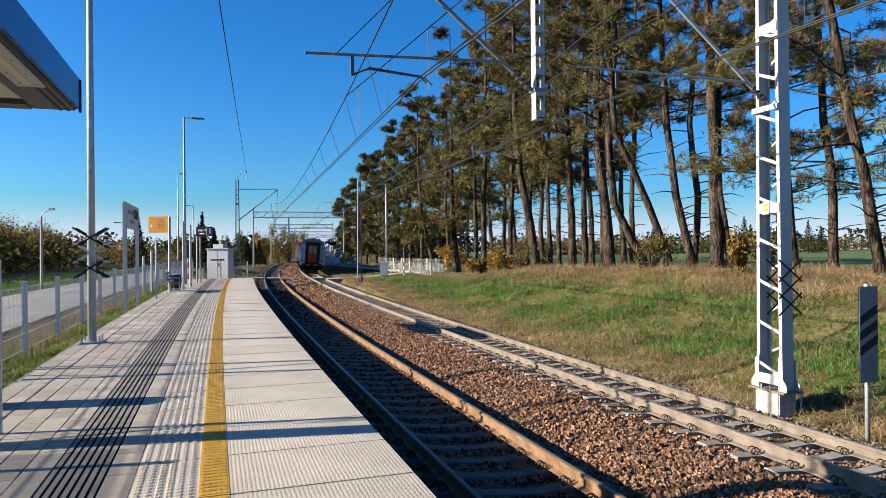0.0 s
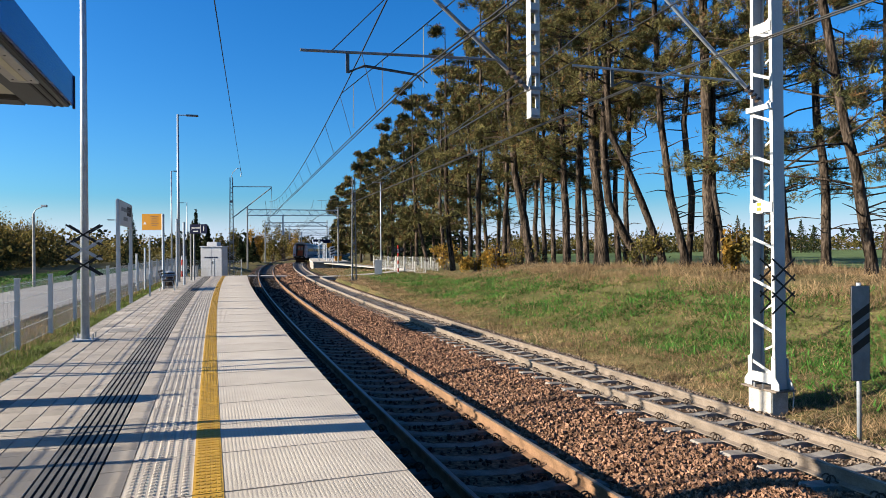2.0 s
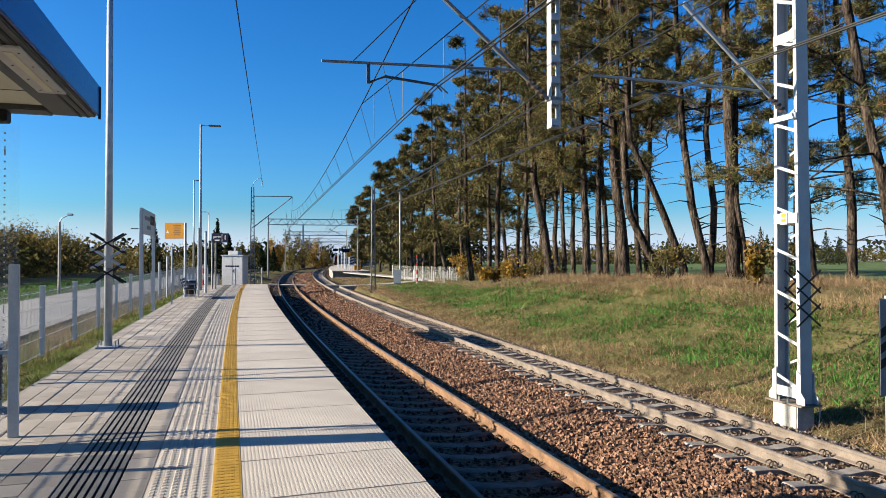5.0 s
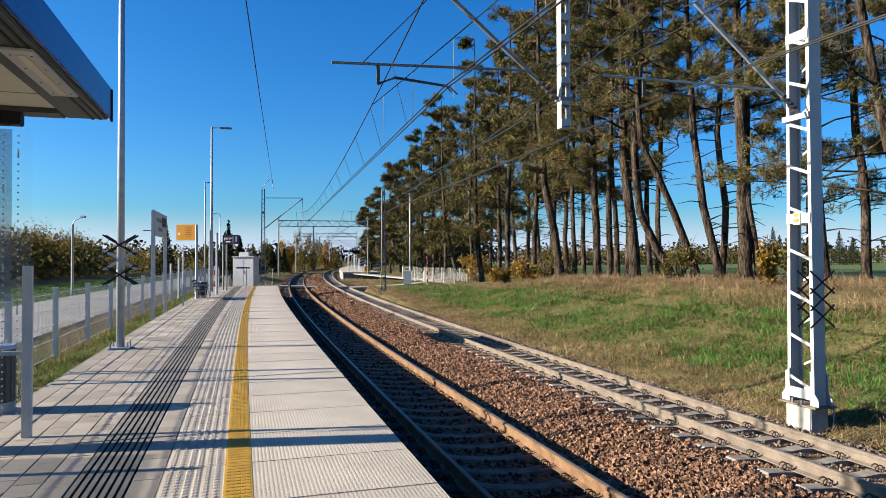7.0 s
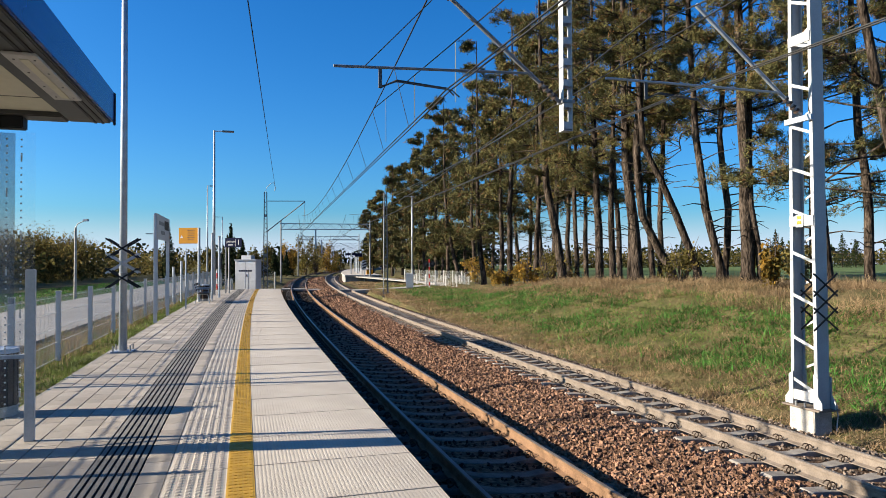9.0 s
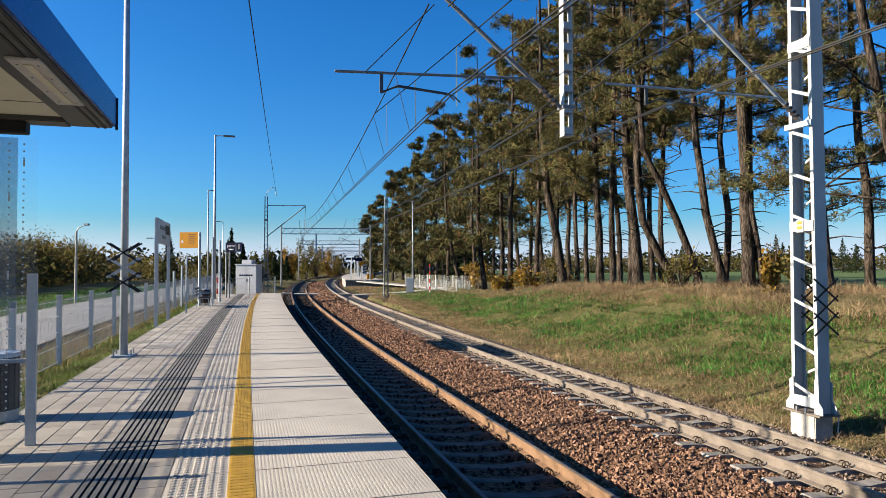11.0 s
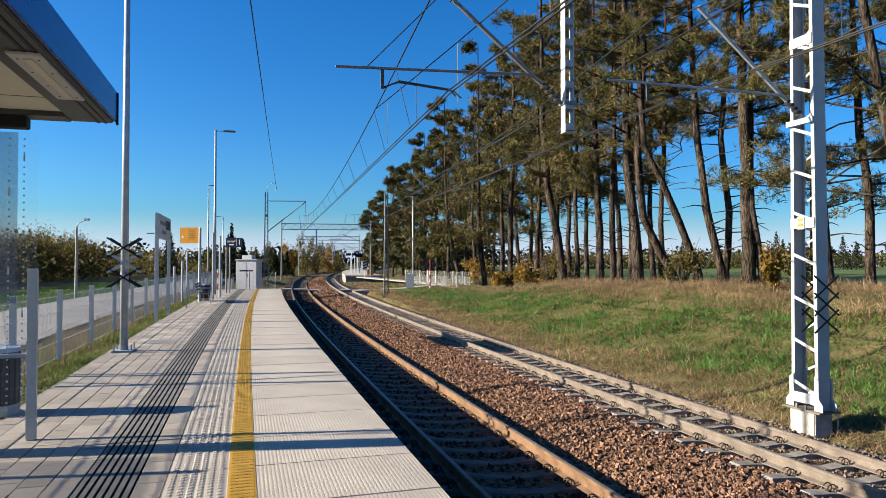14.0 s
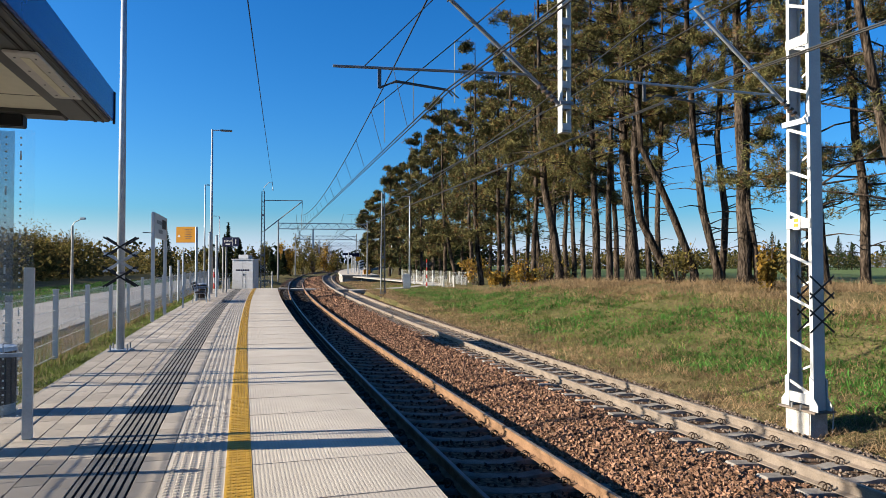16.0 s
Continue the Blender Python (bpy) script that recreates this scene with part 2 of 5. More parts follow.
def box(x0, x1, y0, y1, z0, z1, bevel=0.0, bm=None):
    own = bmesh.new()
    bmesh.ops.create_cube(own, size=1)
    for v in own.verts:
        v.co = Vector((x0 + (v.co.x + 0.5) * (x1 - x0), y0 + (v.co.y + 0.5) * (y1 - y0), z0 + (v.co.z + 0.5) * (z1 - z0)))
    if bevel:
        bmesh.ops.bevel(own, geom=list(own.edges), offset=bevel, segments=2, affect="EDGES")
    return merge(bm, own)


def merge(bm, own):
    if bm is None:
        return own
    me = bpy.data.meshes.new("joined")
    own.to_mesh(me)
    own.free()
    bm.from_mesh(me)
    bpy.data.meshes.remove(me)
    return bm


def rod(p, q, r, r2=None, sides=10, bm=None):
    """A round bar from p to q, thinner at q if r2 is less."""
    p, q = Vector(p), Vector(q)
    own = bmesh.new()
    bmesh.ops.create_cone(own, cap_ends=True, segments=sides, radius1=r, radius2=r if r2 is None else r2, depth=(q - p).length)
    turn = (q - p).to_track_quat("Z", "Y").to_matrix().to_4x4()
    bmesh.ops.transform(own, matrix=Matrix.Translation((p + q) / 2) @ turn, verts=own.verts)
    return merge(bm, own)


def flat_bar(p, q, w, d, side=(0, 1, 0), bm=None):
    """A rectangular bar from p to q, d thick along side and w wide across it."""
    p, q, side = Vector(p), Vector(q), Vector(side)
    u = (q - p).normalized()
    s = (side - u * side.dot(u)).normalized()
    c = u.cross(s)
    own = bmesh.new()
    bmesh.ops.create_cube(own, size=1)
    for v in own.verts:
        v.co = (p + q) / 2 + u * (v.co.x * (q - p).length) + s * (v.co.y * d) + c * (v.co.z * w)
    return merge(bm, own)


def tube(points, r, sides=6, r2=None, bm=None):
    """A bent round bar along points."""
    pts = [Vector(p) for p in points]
    own = bm if bm is not None else bmesh.new()
    rings = []
    for i, p in enumerate(pts):
        d = (pts[min(i + 1, len(pts) - 1)] - pts[max(i - 1, 0)]).normalized()
        a = d.cross(Vector((0, 0, 1)) if abs(d.z) < 0.9 else Vector((1, 0, 0))).normalized()
        b = d.cross(a)
        k = r if r2 is None else r + (r2 - r) * i / (len(pts) - 1)
        rings.append([own.verts.new(p + (a * math.cos(2 * math.pi * j / sides) + b * math.sin(2 * math.pi * j / sides)) * k) for j in range(sides)])
    for u, v in zip(rings, rings[1:]):
        for j in range(sides):
            own.faces.new((u[j], u[(j + 1) % sides], v[(j + 1) % sides], v[j]))
    own.faces.new(rings[0][::-1]), own.faces.new(rings[-1])
    return own


# ---- the line of the railway: s metres along it, n metres to its right ----
def line_table():
    y = np.arange(-60, 240, 0.5)
    u = y / 100
    x = 3.381 - 30.621 * u + 5.935 * u**2 + 0.438 * u**3 - 0.192 * u**4
    xs, ys = list(x), list(y)
    h = math.atan2(xs[-1] - xs[-2], ys[-1] - ys[-2])
    for _ in range(1500):
        h += 0.5 / 780
        xs.append(xs[-1] + 0.5 * math.sin(h)), ys.append(ys[-1] + 0.5 * math.cos(h))
    xs, ys = np.array(xs), np.array(ys)
    s = np.concatenate([[0], np.cumsum(np.hypot(np.diff(xs), np.diff(ys)))])
    return s - np.interp(0, ys[:600], s[:600]), xs, ys


LS, LX, LY = line_table()
LH = np.arctan2(np.gradient(LX), np.gradient(LY))


def spot(s, n=0.0, z=0.0):
    h = np.interp(s, LS, LH)
    return Vector((np.interp(s, LS, LX) + n * math.cos(h), np.interp(s, LS, LY) - n * math.sin(h), z))


def stand(s, n=0.0, z=0.0, turn=0.0):
    """The pose of a thing beside the line: its y axis runs along the line, its x axis to the right."""
    return Matrix.Translation(spot(s, n, z)) @ Matrix.Rotation(-np.interp(s, LS, LH) + radians(turn), 4, "Z")


def along(x, y):
    """s and n of points of the plan."""
    x, y = np.atleast_1d(x), np.atleast_1d(y)
    k = np.argmin((x[:, None] - LX[None, ::4]) ** 2 + (y[:, None] - LY[None, ::4]) ** 2, axis=1) * 4
    dx, dy = x - LX[k], y - LY[k]
    return LS[k] + dx * np.sin(LH[k]) + dy * np.cos(LH[k]), dx * np.cos(LH[k]) - dy * np.sin(LH[k])


def beside(x, y, z=0.0, turn=0.0):
    """The pose of a thing at a point of the plan, turned with the line."""
    s, n = along(x, y)
    return Matrix.Translation((x, y, z)) @ Matrix.Rotation(-np.interp(s[0], LS, LH) + radians(turn), 4, "Z")


def sweep(name, profile, s0, s1, step=1.0, closed=True):
    """A mesh that carries a profile of (n, z) points along the line."""
    ss = np.linspace(s0, s1, max(2, int((s1 - s0) / step) + 1))
    h, x, y = np.interp(ss, LS, LH), np.interp(ss, LS, LX), np.interp(ss, LS, LY)
    pn, pz = np.array([p[0] for p in profile]), np.array([p[1] for p in profile])
    v = np.stack([x[:, None] + pn * np.cos(h)[:, None], y[:, None] - pn * np.sin(h)[:, None], np.broadcast_to(pz, (len(ss), len(pn)))], -1)
    k, m = len(pn), len(ss)
    j = np.arange(k if closed else k - 1)
    i = np.arange(m - 1)[:, None]
    f = np.stack([i * k + j, (i + 1) * k + j, (i + 1) * k + (j + 1) % k, i * k + (j + 1) % k], -1).reshape(-1, 4)
    me = mesh_np(name, v.reshape(-1, 3), f)
    if closed:
        bm = bmesh.new()
        bm.from_mesh(me)
        bm.verts.ensure_lookup_table()
        bm.faces.new([bm.verts[a] for a in range(k)]), bm.faces.new([bm.verts[(m - 1) * k + a] for a in range(k)][::-1])
        bmesh.ops.recalc_face_normals(bm, faces=bm.faces)
        bm.to_mesh(me)
        bm.free()
    return me


# ---- ground ----
def bank(s):
    return np.interp(s, [0, 15, 20, 26, 57, 83, 120, 200], [0.98, 0.98, 0.96, 0.86, 0.36, 0.12, 0.0, -0.2])


def ground_z(x, y):
    s, n = along(x, y)
    top = bank(s)
    left = np.interp(n, [-16, -14.5, -8.6, -6.8, -5.9, -5.0], [-0.42, -0.5, -0.5, -0.2, -0.06, -0.16])
    left = np.where(s > 49, np.interp(n, [-16, -8, -4, -2.2], [-0.5, -0.6, -0.75, -1.3]), left)
    right = np.interp(n, [6.4, 7.0, 8.6, 10.5, 12.5, 14.5], [0, 0.03, 0.16, 0.42, 0.8, 1.0])
    flat = np.interp(n, [6.4, 7.0, 10.0, 13.5, 16.5], [0.2, 0.27, 0.3, 0.52, 0.82])
    k = np.clip((s - 38) / 11, 0, 1)
    right = right * (1 - k) + flat * k
    right = -1.3 + right * (top + 1.3)
    low = np.minimum(top - 0.1, 0.70) + np.clip(n - 24, 0, 160) * 0.0034
    right = np.where(n > 17.5, right + (low - right) * np.clip((n - 17.5) / 5.5, 0, 1), right)
    z = np.where(n < -4.9, left, np.where(n > 6.4, right, -1.6))
    z = np.where((n >= -4.9) & (n < -2.2) & (s > 49), left, z)
    far = np.clip((np.hypot(x, y) - 500) / 800, 0, 1)
    rough = np.sin(x * 1.7 + y * 0.6) * np.sin(y * 1.3 - x * 0.4) * 0.05 + np.sin(x * 0.41) * np.sin(y * 0.37 + 1) * 0.06
    return z * (1 - far) + 1.0 * far + np.where(n > 7.5, rough, 0) + np.where(n < -15, rough * 0.5, 0)


def graded(lo, hi, fine_lo, fine_hi, step):
    out = list(np.arange(fine_lo, fine_hi, step))
    for edge, sign in ((lo, -1), (hi, 1)):
        p, d = (fine_lo, step) if sign < 0 else (out[-1], step)
        while abs(p) < abs(edge):
            d *= 1.13
            p += sign * d
            out.append(p)
    return np.array(sorted(out))


def land(name, xs, ys, lift=0.0, keep=None):
    gx, gy = np.meshgrid(xs, ys)
    z = ground_z(gx.ravel(), gy.ravel()) + lift
    i, j = np.meshgrid(np.arange(len(ys) - 1), np.arange(len(xs) - 1), indexing="ij")
    a = (i * len(xs) + j).ravel()
    f = np.stack([a, a + 1, a + 1 + len(xs), a + len(xs)], -1)
    v = np.stack([gx.ravel(), gy.ravel(), z], -1)
    if keep is not None:
        f = f[keep(v[f].mean(axis=1))]
    me = mesh_np(name, v, f)
    me.polygons.foreach_set("use_smooth", [True] * len(me.polygons))
    return me


ground = shell("ground", M_GROUND, land("ground", graded(-2500, 2500, -22, 26, 0.6), graded(-700, 3000, -2, 70, 0.6)))
tagged(ground, "autumn meadow ground, green and straw-coloured grass", "ground", kind="structure")


def in_field(c):
    s, n = along(c[:, 0], c[:, 1])
    return (n > 24) & (n < 230) & (s > -60) & (s < 420)


field = shell("field", M_FIELD, land("field", np.arange(8, 300, 4.0), np.arange(-60, 420, 4.0), 0.12, in_field))
tagged(field, "green winter crop field behind the pine row", "field", kind="structure")

road = shell("road", M_ROAD, sweep("road", [(-14.0, -0.7), (-14.0, -0.37), (-11.4, -0.33), (-8.9, -0.37), (-8.9, -0.7)], -40, 190, 2.0))
tagged(road, "light grey asphalt road beside the platform fence", "road", kind="structure")

# ---- railway tracks ----
NEAR_MID, NEAR_TILT = -0.709, -0.078
FAR_N, FAR_MID, FAR_TILT = 4.246, -0.788, -0.105
TRACKS = (("near", 0.0, NEAR_MID, NEAR_TILT), ("far", FAR_N, FAR_MID, FAR_TILT))
BED = [(-1.72, -1.5), (-1.72, -0.80), (-1.3, -0.845), (1.3, -1.04), (1.55, -0.985), (2.1, -0.90), (2.6, -0.85), (2.95, -0.89), (5.55, -1.17), (5.95, -1.16), (6.95, -1.42), (6.95, -1.5)]
bed = shell("ballast_bed", M_BALLAST, sweep("ballast_bed", BED, -40, 560, 1.0))
tagged(bed, "brown crushed-stone ballast bed under both tracks", "ballast", kind="structure")


def bed_z(n):
    return np.interp(n, [p[0] for p in BED[1:-1]], [p[1] for p in BED[1:-1]])


def rail_profile(n0, mid, tilt, n_mid, head_only):
    """Foot, web and head of a rail, 172 mm high, with its head at the track's canted level."""
    top = mid + tilt * (n0 - n_mid)
    if head_only:
        pts = [(-0.022, -0.006), (0.026, -0.006), (0.025, 0.003), (-0.021, 0.003)]
    else:
        pts = [(-0.075, -0.172), (0.075, -0.172), (0.075, -0.158), (0.012, -0.138), (0.009, -0.05), (0.036, -0.038), (0.036, -0.004), (0.028, 0.0),
               (-0.028, 0.0), (-0.036, -0.004), (-0.036, -0.038), (-0.009, -0.05), (-0.012, -0.138), (-0.075, -0.158)]
    return [(n0 + a, top + b) for a, b in pts]


def sleeper_mesh():
    """A concrete sleeper 2.5 m long, raised under the rails and lower in the middle."""
    xs = [-1.25, -1.22, -0.95, -0.55, -0.3, 0.3, 0.55, 0.95, 1.22, 1.25]
    zs = [-0.05, -0.012, 0.0, 0.0, -0.045, -0.045, 0.0, 0.0, -0.012, -0.05]
    bm = bmesh.new()
    rows = [[bm.verts.new((x, -0.13, -0.2)), bm.verts.new((x, -0.095, z)), bm.verts.new((x, 0.095, z)), bm.verts.new((x, 0.13, -0.2))] for x, z in zip(xs, zs)]
    for u, v in zip(rows, rows[1:]):
        for a in range(3):
            bm.faces.new((u[a], u[a + 1], v[a + 1], v[a]))
    bm.faces.new(rows[0]), bm.faces.new(rows[-1][::-1])
    bmesh.ops.recalc_face_normals(bm, faces=bm.faces)
    me = bpy.data.meshes.new("sleeper")
    bm.to_mesh(me)
    bm.free()
    me.materials.append(M_SLEEPER)
    return me


def clip_mesh():
    """A coiled steel rail clip, wound from round bar, with its shoulder."""
    turns = [2 * math.pi * k / 9 for k in range(15)]
    bm = tube([(0.02 + 0.046 * math.cos(a), -0.05 + 0.0075 * k, 0.052 + 0.042 * math.sin(a)) for k, a in enumerate(turns)] + [(-0.05, 0.07, 0.02)], 0.0095, 5)
    box(0.02, 0.06, -0.025, 0.025, -0.01, 0.02, bm=bm)
    me = bpy.data.meshes.new("spring_clip")
    bm.to_mesh(me)
    bm.free()
    me.materials.append(M_CLIP)
    return me


def joined(name, me, poses):
    """Many copies of one mesh in one mesh of triangles."""
    me.calc_loop_triangles()
    co = np.empty(len(me.vertices) * 3, np.float32)
    me.vertices.foreach_get("co", co)
    tri = np.empty(len(me.loop_triangles) * 3, np.int32)
    me.loop_triangles.foreach_get("vertices", tri)
    co, tri = co.reshape(-1, 3), tri.reshape(-1, 3)
    m = np.array([[list(r) for r in p] for p in poses], np.float32)
    v = np.einsum("kij,vj->kvi", m[:, :3, :3], co) + m[:, None, :3, 3]
    f = tri[None] + (np.arange(len(poses)) * len(co))[:, None, None]
    out = mesh_np(name, v.reshape(-1, 3), f.reshape(-1, 3))
    for one in me.materials:
        out.materials.append(one)
    return out


SLEEPER, SLEEPER_SHADE, CLIP = sleeper_mesh(), sleeper_mesh(), clip_mesh()
SLEEPER_SHADE.materials[0] = M_SLEEPER_SHADE
for which, n_mid, mid, tilt in TRACKS:
    track = thing("railway_track", {"near": "railway track with rusty orange-brown rails beside the platform", "far": "railway track with dusty brown rails on concrete sleepers"}[which], "railway track", kind="structure")
    steel = M_RUST if which == "near" else M_RUST_GREY
    for side in (-0.753, 0.753):
        rail = shell("rail", steel, sweep("rail", rail_profile(n_mid + side, mid, tilt, n_mid, False), -40, 560, 1.0), track)
        shell("rail_head", M_POLISHED if which == "near" and side < 0 else M_RAILTOP, sweep("rail_head", rail_profile(n_mid + side, mid, tilt, n_mid, True), -40, 560, 1.0), rail, "polished running surface")
    lean = Matrix.Rotation(-math.atan(tilt), 4, "Y")
    rest, k = [], 0
    for s in np.arange(-12, 330, 0.6):
        m = stand(s + random.uniform(-0.015, 0.015), n_mid, mid - 0.182, random.uniform(-0.5, 0.5)) @ lean
        if 4 < s < 60:
            shell("sleeper", M_SLEEPER, SLEEPER if which == "far" else SLEEPER_SHADE, track, at=m)
        else:
            rest.append(m)
        for side in (-0.753, 0.753):
            for away in (-1, 1):
                c = m @ pose(side + away * 0.125, 0, 0.0, 0, 0, 180 if away < 0 else 0) @ Matrix.Scale(1.0, 4)
                if 5 < s < 42 and away == -1:
                    shell("spring_clip", M_CLIP, CLIP, track, at=c)
    tagged(shell("far_sleepers", M_SLEEPER, joined("far_sleepers", SLEEPER if which == "far" else SLEEPER_SHADE, rest), track), kind="stuff")


# ---- ballast stones ----
def stone_mesh():
    """A sharp-edged stone of twelve faces."""
    rng = random.Random(5)
    bm = bmesh.new()
    bmesh.ops.create_cube(bm, size=1.5)
    for v in bm.verts:
        v.co = Vector((v.co.x * rng.uniform(0.6, 1.15), v.co.y * rng.uniform(0.5, 1.05), v.co.z * rng.uniform(0.45, 0.95)))
        v.co += Vector((rng.uniform(-0.25, 0.25), rng.uniform(-0.25, 0.25), rng.uniform(-0.2, 0.2)))
    bmesh.ops.triangulate(bm, faces=bm.faces)
    me = bpy.data.meshes.new("stone")
    bm.to_mesh(me)
    bm.free()
    return me


def scatter_stones(name, count, s0, s1, n0, n1, material, label, size=(0.015, 0.035), dense_near=1.8):
    rng = np.random.default_rng(11)
    s = s0 + (s1 - s0) * rng.random(count) ** dense_near
    n = n0 + (n1 - n0) * rng.random(count)
    clear = np.abs((s + 12.3) % 0.6 - 0.3) > 0.16
    on_track = (np.abs(n) < 1.27) | (np.abs(n - FAR_N) < 1.27)
    s, n = s[clear | ~on_track], n[clear | ~on_track]
    count = len(s)
    h, x, y = np.interp(s, LS, LH), np.interp(s, LS, LX), np.interp(s, LS, LY)
    px, py = x + n * np.cos(h), y - n * np.sin(h)
    r = rng.uniform(*size, count) * (1 + 0.016 * (s - s0))
    pz = bed_z(n) + r * rng.uniform(-0.3, 0.95, count)
    q = rng.normal(size=(count, 4))
    q /= np.linalg.norm(q, axis=1)[:, None]
    w, a, b, c = q.T
    rot = np.stack([1 - 2 * (b * b + c * c), 2 * (a * b - c * w), 2 * (a * c + b * w), 2 * (a * b + c * w), 1 - 2 * (a * a + c * c), 2 * (b * c - a * w), 2 * (a * c - b * w), 2 * (b * c + a * w), 1 - 2 * (a * a + b * b)], -1).reshape(-1, 3, 3)
    st = stone_mesh()
    co = np.empty(len(st.vertices) * 3, np.float32)
    st.vertices.foreach_get("co", co)
    tri = np.array([list(p.vertices) for p in st.polygons], np.int32)
    co = co.reshape(-1, 3)
    v = np.einsum("kij,vj->kvi", rot, co) * r[:, None, None] + np.stack([px, py, pz], -1)[:, None]
    f = tri[None] + (np.arange(count) * len(co))[:, None, None]
    ob = shell(name, material, mesh_np(name, v.reshape(-1, 3), f.reshape(-1, 3)))
    return tagged(ob, label, "ballast", kind="stuff")


scatter_stones("ballast_stones", 31000, 5, 42, 0.85, 3.4, M_STONE, "sunlit brown broken ballast stones between the tracks", (0.017, 0.036))
scatter_stones("ballast_stones", 5000, 5, 28, -1.6, 0.8, M_STONE_SHADE, "near-track ballast stones with shade in their dark colour", (0.014, 0.032))
scatter_stones("ballast_stones", 10000, 6, 40, 3.4, 6.9, M_STONE_GREY, "grey-brown ballast stones in the second track", (0.014, 0.032))

scatter_stones("ballast_stones", 4500, 28, 75, -1.5, 1.4, M_STONE_SHADE, "farther near-track ballast stones with shade in their dark colour", (0.03, 0.05), 1.1)
scatter_stones("ballast_stones", 9000, 40, 120, 0.9, 3.3, M_STONE, "brown ballast stones farther along the tracks", (0.045, 0.085), 1.2)

# ---- platform ----
EDGE = -1.69
P_END = 48.6
platform = thing("platform", "railway platform with pale edge slabs, yellow line and grey pavers", "platform", kind="structure")
shell("platform_wall", M_EDGE, sweep("platform_wall", [(EDGE - 0.10, -1.5), (EDGE - 0.10, -0.10), (-5.85, -0.10), (-5.85, -1.0), (-5.0, -1.5)], -12, P_END, 1.0), platform)


def band(name, material, n0, n1, z0, z1, label="", s0=-12.0, s1=P_END, parent=platform):
    return shell(name, material, sweep(name, [(n0, z0), (n0, z1), (n1, z1), (n1, z0)], s0, s1, 1.0), parent, label)


# offsets of the bands from the edge
Y_R, Y_L, W_L, G_R, G_L, P_L = EDGE - 1.42, EDGE - 1.64, EDGE - 2.13, EDGE - 2.36, EDGE - 2.80, -5.85
band("platform_kerb", M_EDGE, P_L - 0.08, P_L, -0.5, -0.025, "concrete edging along the grass")

# ---- crossing over the tracks ----
crossing = thing("foot_crossing", "concrete foot crossing over both tracks", "crossing", kind="structure")
for n0, n1, z in ((-1.7, -0.86, -0.66), (-0.66, 0.66, -0.715), (0.86, 3.35, -0.77), (3.6, 4.9, -0.8)):
    shell("crossing_panel", M_PATH, sweep("crossing_panel", [(n0, z - 0.25), (n0, z), (n1, z - 0.02), (n1, z - 0.25)], 66.5, 68.6, 0.5), crossing)
shell("crossing_panel", M_PATH, sweep("crossing_panel", [(5.1, -1.2), (5.1, -0.9), (7.2, -0.84), (10.0, -0.72), (14.0, -0.36), (14.0, -1.2)], 66.0, 68.6, 0.5), crossing)
ramp = thing("ramp_path", "pale paved path from the crossing to the farther platform", "path", kind="structure")
p, q = Vector((2.2, 63.0, -0.42)), spot(99, 8.6, -0.25)
part("paving", flat_bar(p, q, 1.7, 0.12, (0, 0, 1)), M_PATH, ramp)


# ---- catenary masts ----
def anti_climb(parent, half, z0, material_a, material_b, y=0.0):
    """Crossed flat bars that guard a mast against climbing."""
    for i in range(3):
        z = z0 + i * 0.3
        for face in (-1, 1):
            for sign in (-1, 1):
                bm = flat_bar((-half * 1.9, face * half + y, z - sign * 0.2), (half * 1.9, face * half + y, z + sign * 0.2), 0.034, 0.006)
                part("guard_bar", bm, material_a if (i + face) % 2 else material_b, parent)


